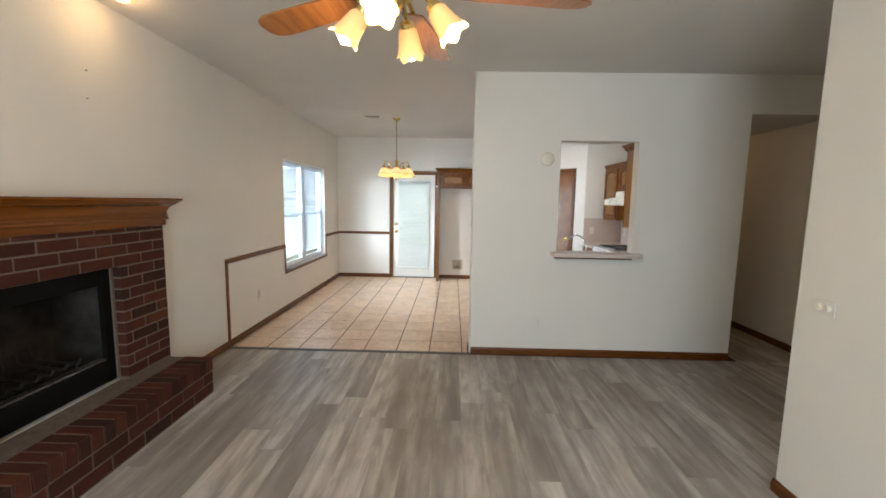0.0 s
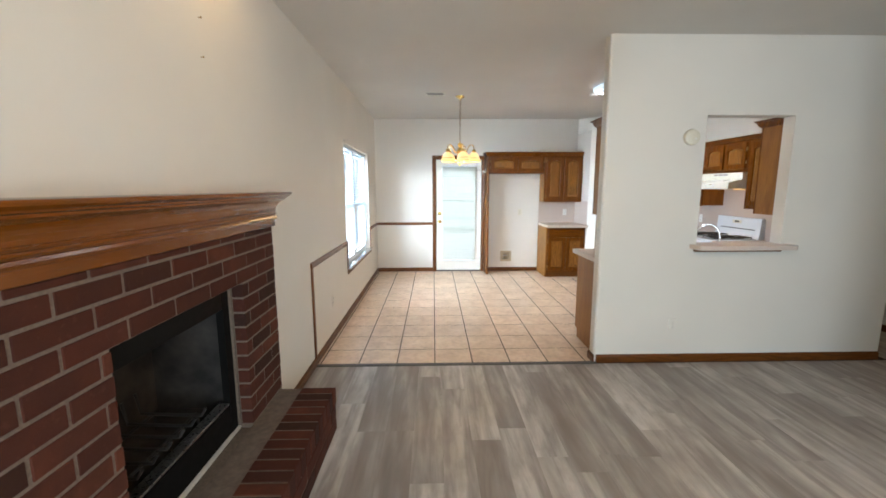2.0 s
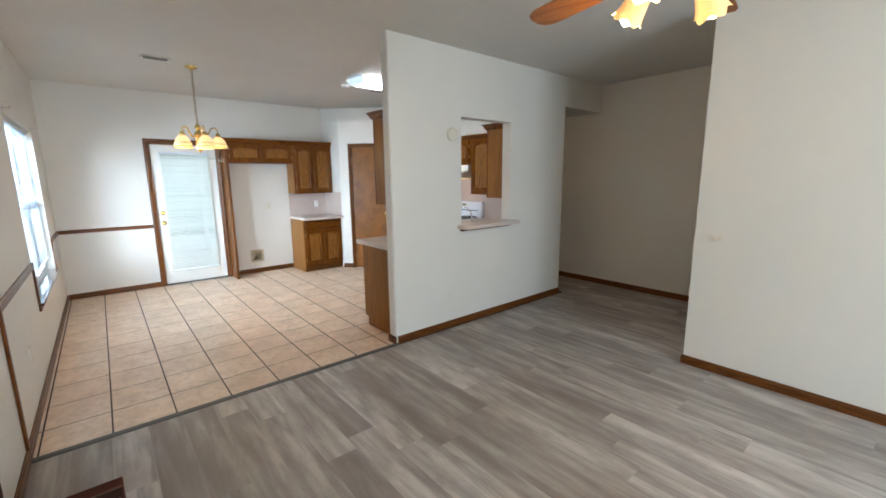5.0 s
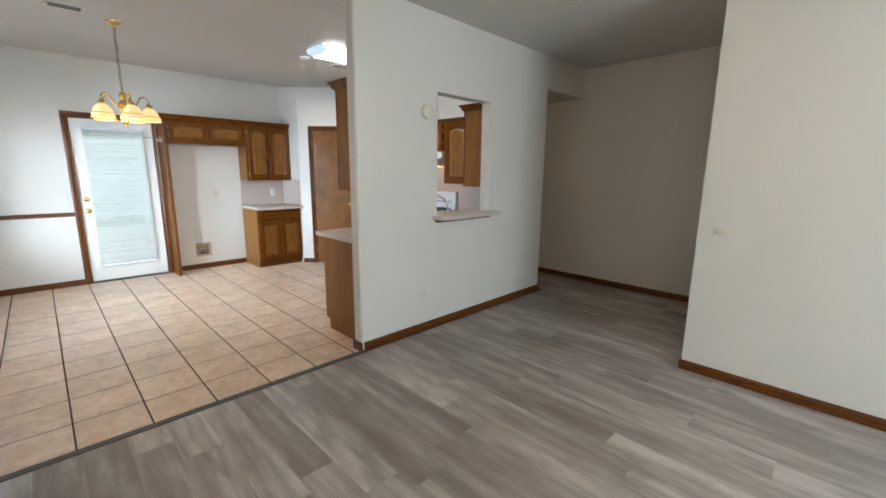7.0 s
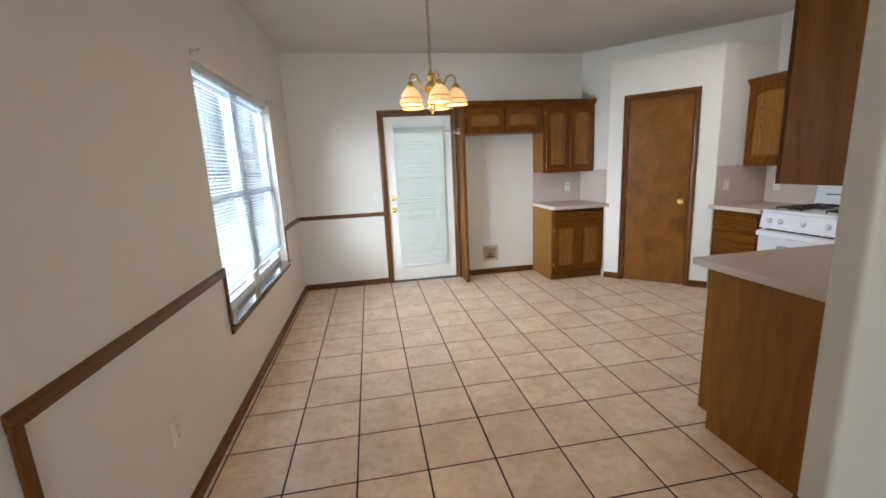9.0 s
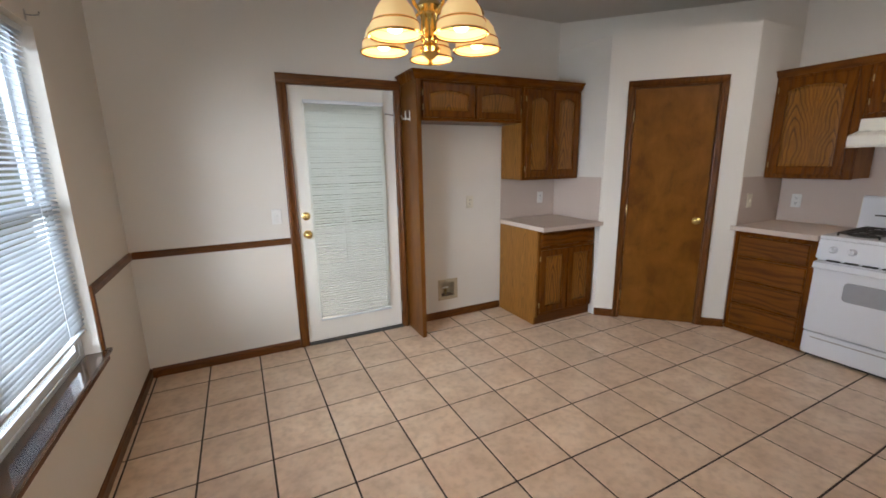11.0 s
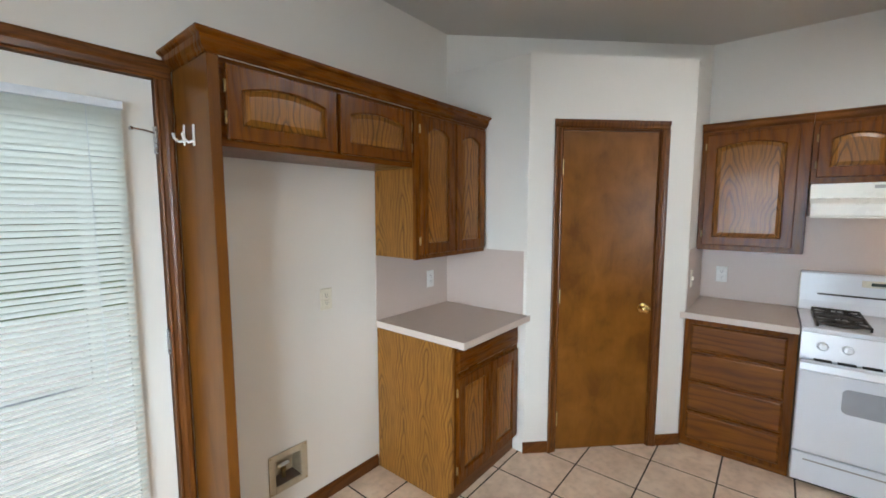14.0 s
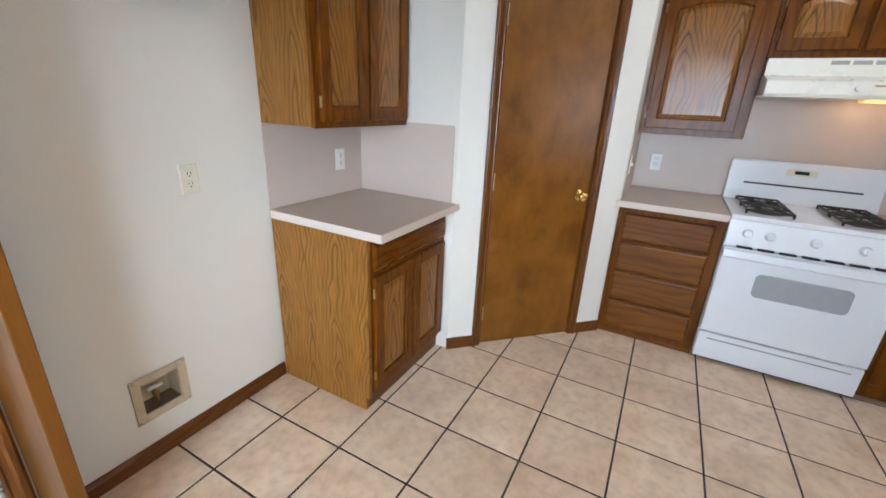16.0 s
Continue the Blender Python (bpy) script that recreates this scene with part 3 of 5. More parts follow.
    lathe(bm, (DOOR_X1 - 0.078, y0 - 0.032, 1.85), [(0.008, 0), (0.009, 0.008), (0.005, 0.012)], (-1, 0, 0), 10)
    part("hinge_stop", bm, CHROME, leaf, "chrome hinge-pin door stop")
    return gx0, gx1, y0


DG0, DG1, DY0 = back_door()


def blind(name, along, a0, a1, depth, z_top, z_bot, tilt, group, step=0.0205, slat_mat=None):
    """A mini blind: headrail, single slats, bottom rail, ladder cords and a wand. along 'x' or 'y'."""
    def at(a, d, z):
        return (a, depth + d, z) if along == "x" else (depth + d, a, z)

    ob = thing(name, at((a0 + a1) / 2, 0, z_top), "lowered white mini blind with narrow slats", "blind", group)

    def bar(a, b, d0, d1, zz0, zz1, r=0.002):
        bm = bmesh.new()
        p, q = at(a, d0, zz0), at(b, d1, zz1)
        rbox(bm, min(p[0], q[0]), max(p[0], q[0]), min(p[1], q[1]), max(p[1], q[1]), zz0, zz1, r)
        return bm

    part("headrail", bar(a0 - 0.004, a1 + 0.004, -0.013, 0.013, z_top - 0.028, z_top), VINYL, ob)
    n = int((z_top - 0.035 - z_bot - 0.012) / step)
    bm = bmesh.new()
    rows = []
    for k in range(5):
        s = (k / 4 - 0.5) * 0.025
        h = 0.0022 * (1 - (2 * k / 4 - 1) ** 2)
        c, w = math.cos(tilt), math.sin(tilt)
        rows.append((s * c - h * w, s * w + h * c))
    for (d0, h0), (d1, h1) in zip(rows, rows[1:]):
        bm.faces.new([bm.verts.new(Vector(at(a, d, h)) - Vector(at(0, 0, 0))) for a, d, h in ((a0, d0, h0), (a1, d0, h0), (a1, d1, h1), (a0, d1, h1))])
    bmesh.ops.remove_doubles(bm, verts=bm.verts, dist=1e-5)
    slat = mesh_of("slat", bm, slat_mat or SHADED_SLAT, True)
    rng = random.Random(int(a0 * 100) + 500)
    for i in range(n):
        o = new("slat", slat)
        o.parent = ob
        o.matrix_parent_inverse = Matrix.Translation(-ob.location)
        base = at(0, 0, 0)
        o.location = (base[0], base[1], z_top - 0.04 - i * step + rng.gauss(0, 0.0008))
        if along == "x":
            o.rotation_euler = (rng.gauss(0, 0.06), 0, 0)
        else:
            o.rotation_euler = (0, rng.gauss(0, 0.06), 0)
    part("bottom_rail", bar(a0, a1, -0.011, 0.011, z_bot, z_bot + 0.012), VINYL, ob)
    for f in (0.16, 0.84) if a1 - a0 < 0.7 else (0.12, 0.5, 0.88):
        a = a0 + (a1 - a0) * f
        for d in (-0.0135, 0.0135):
            part("ladder_cord", bar(a - 0.0008, a + 0.0008, d - 0.0008, d + 0.0008, z_bot + 0.01, z_top - 0.02, 0.0003), VINYL, ob)
    return ob


blind("door_blind", "x", DG0 - 0.012, DG1 + 0.012, DY0 - 0.028, 1.935, 0.200, radians(-50), "blinds", slat_mat=THIN_SLAT)


# west window: a pair of double-hung units in a plaster opening
def window():
    ob = thing("window_1", (OUT_X + 0.04, (WIN_Y0 + WIN_Y1) / 2, WIN_Z0), "white vinyl double-hung twin window", "window", kind="structure")
    xa, xb = OUT_X + 0.01, OUT_X + 0.075
    mid = (WIN_Y0 + WIN_Y1) / 2
    for q in ((WIN_Y0, WIN_Y0 + 0.045, WIN_Z0, WIN_Z1), (WIN_Y1 - 0.045, WIN_Y1, WIN_Z0, WIN_Z1), (mid - 0.055, mid + 0.055, WIN_Z0, WIN_Z1)):
        part("frame_post", rboxes(0.004, (xa, xb, *q)), VINYL, ob)
    for y0, y1 in ((WIN_Y0 + 0.045, mid - 0.055), (mid + 0.055, WIN_Y1 - 0.045)):
        for z0, z1 in ((WIN_Z0, WIN_Z0 + 0.04), (WIN_Z1 - 0.04, WIN_Z1)):
            part("frame_rail", rboxes(0.004, (xa, xb, y0, y1, z0, z1)), VINYL, ob)
        meet = 1.30
        for low, z0, z1, dx in ((True, WIN_Z0 + 0.04, meet + 0.02, 0.028), (False, meet - 0.02, WIN_Z1 - 0.04, 0.0)):
            s = 0.035
            x0, x1 = xa + 0.008 + dx, xa + 0.032 + dx
            sash = part("sash", boxes((x0, x1, y0, y0 + s, z0, z1), (x0, x1, y1 - s, y1, z0, z1), (x0, x1, y0 + s, y1 - s, z0, z0 + s), (x0, x1, y0 + s, y1 - s, z1 - s, z1)), VINYL, ob)
            p = part("pane", boxes((x0 + 0.009, x0 + 0.014, y0 + s, y1 - s, z0 + s, z1 - s)), GLASS, sash, "clear glass pane")
            p.visible_shadow = False
    # dark wood stool and the trim that runs down beside it
    bm = bmesh.new()
    rbox(bm, OUT_X + 0.076, LEFT + 0.035, WIN_Y0 + 0.002, WIN_Y1 - 0.002, WIN_Z0 + 0.001, WIN_Z0 + 0.022, 0.005)
    part("window_sill", bm, SILL_WOOD, ob, "dark brown wooden sill")
    part("sill_nose", rboxes(0.005, (LEFT + 0.001, LEFT + 0.035, WIN_Y0 - 0.03, WIN_Y0 + 0.001, WIN_Z0 + 0.001, WIN_Z0 + 0.022)), SILL_WOOD, ob)
    part("sill_nose", rboxes(0.005, (LEFT + 0.001, LEFT + 0.035, WIN_Y1 - 0.001, WIN_Y1 + 0.045, WIN_Z0 + 0.001, WIN_Z0 + 0.022)), SILL_WOOD, ob)
    part("apron", rboxes(0.003, (LEFT + 0.001, LEFT + 0.016, WIN_Y0 - 0.022, WIN_Y1 + 0.05, WIN_Z0 - 0.045, WIN_Z0)), TRIM_Y, ob)


window()
mid = (WIN_Y0 + WIN_Y1) / 2
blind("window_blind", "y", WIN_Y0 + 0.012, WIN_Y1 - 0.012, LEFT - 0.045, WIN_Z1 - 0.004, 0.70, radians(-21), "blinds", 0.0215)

for y, d in ((WIN_Y0 + 0.02, 1), (WIN_Y1 - 0.06, -1)):
    holder = thing("curtain_bracket", (LEFT, y, WIN_Z1 + 0.03), "small bent metal curtain rod bracket above the window", "bracket", "curtain brackets")
    part("wall_plate", rboxes(0.001, (LEFT + 0.0005, LEFT + 0.003, y - 0.008, y + 0.008, WIN_Z1 + 0.008, WIN_Z1 + 0.05)), STEEL, holder)
    bm = bmesh.new()
    tube(bm, [(LEFT + 0.003, y, WIN_Z1 + 0.03), (LEFT + 0.03, y, WIN_Z1 + 0.03), (LEFT + 0.045, y, WIN_Z1 + 0.034), (LEFT + 0.047, y, WIN_Z1 + 0.046)], 0.003, 6)
    part("arm", bm, STEEL, holder, smooth=True)

# south window, behind the walk
def south_window():
    ob = thing("window_2", ((SW0 + SW1) / 2, SOUTH - 0.1, SZ0), "plain white framed living room window", "window", kind="structure")
    for q in ((SW0, SW0 + 0.05, SZ0, SZ1), (SW1 - 0.05, SW1, SZ0, SZ1), (-0.13, -0.07, SZ0, SZ1)):
        part("frame_post", boxes((q[0], q[1], SOUTH - 0.12, SOUTH - 0.06, q[2], q[3])), VINYL, ob)
    for x0, x1 in ((SW0 + 0.05, -0.13), (-0.07, SW1 - 0.05)):
        for z0, z1 in ((SZ0, SZ0 + 0.05), (SZ1 - 0.05, SZ1)):
            part("frame_rail", boxes((x0, x1, SOUTH - 0.12, SOUTH - 0.06, z0, z1)), VINYL, ob)
        p = part("pane", boxes((x0, x1, SOUTH - 0.095, SOUTH - 0.09, SZ0 + 0.05, SZ1 - 0.05)), GLASS, ob)
        p.visible_shadow = False


south_window()


# baseboards and chair rail
def board_x(x0, x1, y, out, name="baseboard", z0=0.0, h=0.072, d=0.013, kind_label="brown wood baseboard along the wall"):
    bm = bmesh.new()
    prism(bm, [(0, z0), (d, z0), (d, z0 + h * 0.72), (d * 0.55, z0 + h * 0.9), (d * 0.4, z0 + h), (0, z0 + h)], lambda u, v, w: (w, y + out * (u + 0.0006), v), x0, x1)
    solid(name, bm, TRIM_X, kind_label, "baseboard" if name == "baseboard" else "trim", "structure")


def board_y(y0, y1, x, out, name="baseboard", z0=0.0, h=0.072, d=0.013, kind_label="brown wood baseboard along the wall"):
    bm = bmesh.new()
    prism(bm, [(0, z0), (d, z0), (d, z0 + h * 0.72), (d * 0.55, z0 + h * 0.9), (d * 0.4, z0 + h), (0, z0 + h)], lambda u, v, w: (x + out * (u + 0.0006), w, v), y0, y1)
    solid(name, bm, TRIM_Y, kind_label, "baseboard" if name == "baseboard" else "trim", "structure")


board_y(3.06, BACK, LEFT, 1)
board_y(SOUTH, 1.28, LEFT, 1)
board_x(LEFT + 0.014, DOOR_X0 - 0.071, BACK, -1)
board_x(-0.088, 0.858, BACK, -1)
board_x(PART_X0 + 0.02, PART_X1, PART_Y, -1)
board_y(PART_Y - 0.0136, PART_Y2, PART_X0, -1, d=0.012)
board_y(2.12, 7.28, HALL_X, -1)
board_y(SOUTH, NEAR_Y, NEAR_X, -1)
board_x(NEAR_X - 0.0136, HALL_X - 0.015, NEAR_Y, 1)
board_x(LEFT + 0.014, NEAR_X - 0.014, SOUTH, 1)
for u0, u1 in ((-0.008, PO0 - 0.047), (PO1 + 0.047, (PB - PA).length + 0.004)):
    bm = bmesh.new()
    prism(bm, [(0.0006, 0), (0.013, 0), (0.013, 0.052), (0.006, 0.066), (0.005, 0.072), (0.0006, 0.072)], lambda u, v, w: pantry_at(w, u, v), u0, u1)
    solid("baseboard", bm, TRIM_X, "brown wood baseboard beside the pantry door", "baseboard", "structure")

rail = dict(name="trim_chair_rail", z0=0.866, h=0.048, d=0.016, kind_label="dark brown wood chair rail")
board_y(3.982, WIN_Y0 - 0.026, LEFT, 1, **rail)
board_y(WIN_Y1 + 0.026, BACK, LEFT, 1, **rail)
board_x(LEFT + 0.017, DOOR_X0 - 0.071, BACK, -1, **rail)
for y0, y1, z0, z1 in ((3.982, 4.018, 0.073, 0.865), (WIN_Y0 - 0.026, WIN_Y0 - 0.002, WIN_Z0 + 0.024, 0.914), (WIN_Y1 + 0.002, WIN_Y1 + 0.026, WIN_Z0 + 0.024, 0.914)):
    solid("trim_upright", rboxes(0.004, (LEFT + 0.0006, LEFT + 0.016, y0, y1, z0, z1)), TRIM, "dark brown upright wood trim strip", "trim", "structure")
bm = bmesh.new()
prism(bm, [(-0.026, 0.0), (0.026, 0.0), (0.018, 0.008), (-0.018, 0.008)], lambda u, v, w: (w, PART_Y - 0.012 + u, v), LEFT + 0.014, PART_X0 + 0.02)
solid("trim_floor_strip", bm, STRIP, "dark grey transition strip between plank and tile floors", "trim", "structure")


# ---- fireplace ----


def fireplace():
    ob = thing("fireplace", ((LEFT + FX) / 2, (FY0 + FY1) / 2, 0), "dark red brick fireplace with an open black firebox", "fireplace")
    r = 0.0035
    core, *_ = [part("mortar", boxes(q), MORTAR, ob, "grey mortar joints") for q in (
        (LEFT + 0.001, FX - r, FY0 + r, OY0 - r, 0, 1.312), (LEFT + 0.001, FX - r, OY1 + r, FY1 - r, 0, 1.312),
        (LEFT + 0.001, FX - r, OY0 - r, OY1 + r, OZ + r, 1.312), (LEFT + 0.001, FX - r, OY0 - r, OY1 + r, 0, HZ - 0.02))]
    hearth = part("hearth", boxes((FX - r, HX - 0.004, FY0 - 0.012, HY1 - 0.004, 0.001, HZ - 0.003)), HEARTH_CAP, ob, "brick hearth with a grey mortar top")
    # firebox: metal surround, sooty lining, lower panel
    d = 0.42
    xi = LEFT - d
    for q in ((xi - 0.03, xi, OY0 - 0.06, OY1 + 0.06, HZ - 0.05, OZ + 0.05), (xi, FX - 0.09, OY0 - 0.03, OY0 + 0.005, HZ, OZ), (xi, FX - 0.09, OY1 - 0.005, OY1 + 0.03, HZ, OZ),
                         (xi, FX - 0.09, OY0 - 0.06, OY1 + 0.06, OZ - 0.005, OZ + 0.019), (xi, FX - 0.14, OY0 - 0.06, OY1 + 0.06, HZ - 0.019, HZ + 0.10)):
        part("lining", boxes(q), SOOT, ob, "sooty firebrick lining")
    for y0, y1 in ((OY0 + 0.005, OY0 + 0.05), (OY1 - 0.07, OY1 - 0.012)):
        part("surround", boxes((FX - 0.11, FX - 0.075, y0, y1, HZ + 0.001, OZ - 0.002)), BLACK, ob, "black metal surround")
    part("hood", rboxes(0.004, (FX - 0.13, FX - 0.076, OY0 + 0.05, OY1 - 0.07, OZ - 0.115, OZ - 0.002)), BLACK, ob, "black metal hood strip")
    part("lower_panel", rboxes(0.004, (FX - 0.12, FX - 0.076, OY0 + 0.05, OY1 - 0.07, HZ + 0.001, HZ + 0.148)), BLACK, ob, "black metal lower panel")
    part("ledge", rboxes(0.003, (FX - 0.135, FX - 0.082, OY0 + 0.05, OY1 - 0.07, HZ + 0.150, HZ + 0.161)), STEEL, ob, "worn steel ledge")
    part("edge_strip", boxes((FX - 0.085, FX - 0.062, OY1 - 0.011, OY1 + 0.002, HZ + 0.001, OZ - 0.002)), MORTAR, ob)
    bm = bmesh.new()
    for i in range(6):
        y = OY0 + 0.2 + i * 0.085
        tube(bm, [(xi + 0.06, y, HZ + 0.30), (xi + 0.08, y, HZ + 0.20), (xi + 0.28, y, HZ + 0.19), (xi + 0.36, y, HZ + 0.19), (xi + 0.38, y, HZ + 0.225)], 0.008, 6)
    for x in (xi + 0.12, xi + 0.32):
        tube(bm, [(x, OY0 + 0.16, HZ + 0.10), (x, OY0 + 0.17, HZ + 0.185), (x, OY1 - 0.20, HZ + 0.185), (x, OY1 - 0.19, HZ + 0.10)], 0.008, 6)
    part("grate", bm, IRON, ob, "black iron log grate")
    return ob, core, hearth


FIRE, FIRE_CORE, HEARTH = fireplace()


def mantel():
    ob = thing("mantel_shelf", (LEFT, (FY0 + FY1) / 2, 1.318), "glossy brown oak mantel with stepped crown moulding above the fireplace", "mantel")

    def run(name, levels, label=""):
        """A moulding with mitred returns, from levels of (height, reach)."""
        bm = bmesh.new()
        rings = []
        for z, o in levels:
            e = o * 1.15
            rings.append([(LEFT + 0.001, FY0 - e, z), (FX + o, FY0 - e, z), (FX + o, FY1 + e, z), (LEFT + 0.001, FY1 + e, z)])
        loft(bm, rings)
        part(name, bm, MANTEL_WOOD, ob, label)

    run("frieze", [(1.3140, 0.010), (1.3158, 0.012), (1.3529, 0.012)], "flat oak frieze board")
    run("bead", [(1.3533, 0.014), (1.3556, 0.021), (1.3658, 0.025), (1.3760, 0.022), (1.3778, 0.016), (1.3806, 0.016), (1.3834, 0.022), (1.3889, 0.024), (1.3935, 0.021), (1.3949, 0.016), (1.3982, 0.016), (1.4000, 0.020), (1.4037, 0.021), (1.4070, 0.018)], "stepped oak bead moulding")
    run("cove", [(1.4074, 0.018), (1.4213, 0.020), (1.4333, 0.024), (1.4453, 0.031), (1.4583, 0.042), (1.4675, 0.056), (1.4731, 0.064), (1.4787, 0.066), (1.4810, 0.066)], "oak cove moulding")
    run("shelf_board", [(1.4814, 0.068), (1.4851, 0.076), (1.4907, 0.078), (1.4953, 0.084), (1.5009, 0.091), (1.5083, 0.093), (1.5138, 0.090), (1.5156, 0.084)], "glossy oak shelf board")


mantel()


# ---- cabinets ----
UP = Vector((0, 0, 1))


def scaled(loop, dx, cx, cy, w, h):
    return [(cx + (a - cx) * (1 - 2 * dx / w), cy + (b - cy) * (1 - 2 * dx / h)) for a, b in loop]


def cab_door(parent, o, a, n, w, h, arch=0.0, stile=0.052, hinge=None):
    """A framed cabinet door with a raised panel; o its lower corner, a along its width, n its outward side."""
    o, a, n = Vector(o), Vector(a), Vector(n)
    t = 0.019

    def at(u, v, d):
        return o + a * u + UP * v + n * d

    s = stile
    top = h - s
    side = top - arch
    k = 10
    inner = [(s, s), (w - s, s), (w - s, side)]
    outer = [(0, 0), (w, 0), (w, h)]
    if arch:
        for i in range(1, k):
            f = i / k
            inner.append((w - s - (w - 2 * s) * f, side + arch * math.sin(math.pi * f) ** 0.8))
            outer.append((w - w * f, h))
    inner.append((s, side))
    outer.append((0, h))
    iw, ih, cx, cy = w - 2 * s, h - 2 * s, w / 2, h / 2
    bm = bmesh.new()
    e = 0.004
    rim = scaled(outer, e, cx, cy, w, h)
    lip = scaled(inner, 0.006, cx, cy, iw, ih)
    rings = [(outer, 0.0), (outer, t - e), (rim, t), (inner, t), (lip, t - 0.006), (lip, 0.004)]
    loft(bm, [[at(u, v, d) for u, v in loop] for loop, d in rings], caps=False)
    door = part("door", bm, OAK, parent)
    bm = bmesh.new()
    l2, l3, l4 = scaled(inner, 0.0065, cx, cy, iw, ih), scaled(inner, 0.010, cx, cy, iw, ih), scaled(inner, 0.030, cx, cy, iw, ih)
    loft(bm, [[at(u, v, d) for u, v in loop] for loop, d in ((l2, 0.002), (l2, 0.007), (l3, 0.0075), (l4, 0.0145))])
    part("panel", bm, OAK_PANEL, door, "raised oak panel")
    if hinge is not None:
        for v in (0.075, h - 0.075) if h > 0.25 else (0.06, h - 0.06):
            bm = bmesh.new()
            lathe(bm, at(hinge, v - 0.022, t * 0.6), [(0.004, 0), (0.005, 0.004), (0.005, 0.040), (0.004, 0.044)], seg=8)
            part("hinge", bm, OLD_BRASS, door, "brass hinge")
    return door


def slab_front(parent, o, a, n, w, h, name="drawer_front"):
    o, a, n = Vector(o), Vector(a), Vector(n)
    bm = bmesh.new()
    rings = []
    for e, d in ((0.0, 0.0), (0.0, 0.010), (0.009, 0.018), (0.013, 0.019)):
        rings.append([o + a * u + UP * v + n * d for u, v in ((e, e), (w - e, e), (w - e, h - e), (e, h - e))])
    loft(bm, rings)
    return part(name, bm, OAK_X if abs(a.x) > 0.5 else OAK_Y, parent)


def crown(parent, pts, outs, z0, z1, reach, name="crown_moulding"):
    """A crown along a polyline of corners; outs gives each corner's outward shift for one metre of reach."""
    prof = [(0.0, 0.0), (0.12, 0.0), (0.18, 0.12), (0.38, 0.22), (0.55, 0.45), (0.66, 0.72), (0.88, 0.80), (1.0, 0.88), (1.0, 1.0), (0.0, 1.0)]
    bm = bmesh.new()
    rings = []
    for p, o in zip(pts, outs):
        rings.append([Vector((p[0] + o[0] * u * reach, p[1] + o[1] * u * reach, z0 + v * (z1 - z0))) for u, v in prof])
    loft(bm, rings)
    part(name, bm, OAK_X if abs(pts[-1][0] - pts[0][0]) > 0.3 else OAK_Y, parent)


NY, NX = (0, -1, 0), (-1, 0, 0)
AX, AY = (1, 0, 0), (0, -1, 0)
UZ = 2.082
# fridge side panel with the small cabinet over the niche
cab = thing("fridge_cabinet", (0.4, BACK, 1.79), "brown oak cabinet over an empty refrigerator niche", "cabinet", "kitchen cabinets")
CF = 7.745
part("side_panel", rboxes(0.003, (-0.130, -0.092, 7.722, BACK - 0.001, 0.001, UZ)), SIDE_OAK, cab, "tall oak side panel")
part("body", boxes((-0.091, 0.868, CF, BACK - 0.001, 1.782, UZ)), OAK_X, cab)
for x0, x1, hg in ((-0.068, 0.385, -0.004), (0.405, 0.850, 0.449)):
    cab_door(cab, (x0, CF - 0.001, 1.806), AX, NY, x1 - x0, 0.256, 0.030, 0.050, hg)
crown(cab, [(-0.130, BACK - 0.001), (-0.130, 7.722), (0.869, 7.725)], [(-1, 0), (-1, -1), (0, -1)], UZ - 0.004, 2.142, 0.046)

cab = thing("wall_cabinet", (1.21, BACK, 1.29), "brown oak wall cabinet with two arched doors beside the pantry", "cabinet", "kitchen cabinets")
part("body", boxes((0.870, 1.532, CF, BACK - 0.001, 1.295, UZ)), OAK_SIDE, cab)
part("face_frame", rboxes(0.002, (0.870, 1.532, CF - 0.019, CF - 0.001, 1.290, UZ)), OAK, cab)
for x0, x1, hg in ((0.900, 1.198, -0.004), (1.211, 1.512, None)):
    cab_door(cab, (x0, CF - 0.020, 1.318), AX, NY, x1 - x0, 0.742, 0.035, 0.055, hg)
crown(cab, [(0.870, 7.725), (1.535, 7.725)], [(0, -1), (0, -1)], UZ - 0.004, 2.142, 0.046)

# base cabinet and its worktop
BF = 7.468
cab = thing("base_cabinet", (1.21, BACK, 0), "brown oak base cabinet with a drawer and two doors", "cabinet", "kitchen cabinets")
bm = bmesh.new()
prism(bm, [(BACK - 0.014, 0.001), (BACK - 0.014, 0.866), (BF, 0.866), (BF, 0.075), (BF + 0.022, 0.075), (BF + 0.022, 0.001)], lambda u, v, w: (w, u, v), 0.861, 0.880)
part("side_panel", bm, OAK_SIDE, cab, "oak veneer side panel with cathedral grain")
part("body", boxes((0.881, 1.533, BF + 0.001, BACK - 0.001, 0.095, 0.866)), OAK, cab)
part("toe_kick", boxes((0.881, 1.533, BF + 0.022, BF + 0.034, 0.001, 0.094)), TRIM_X, cab)
slab_front(cab, (0.895, BF, 0.722), AX, NY, 0.620, 0.118)
for x0, x1, hg in ((0.895, 1.201, -0.004), (1.211, 1.515, None)):
    cab_door(cab, (x0, BF, 0.118), AX, NY, x1 - x0, 0.575, 0.0, 0.055, hg)


def worktop(name, rows, edges, label):
    ob = thing(name, ((rows[0][0] + rows[0][1]) / 2, (rows[0][2] + rows[0][3]) / 2, 0.868), label, "worktop")
    part("surface", rboxes(0.002, *rows), LAMINATE, ob)
    for q in edges:
        part("edge_strip", rboxes(0.002, q), LAMINATE_EDGE, ob, "pale laminate edge")
    return ob


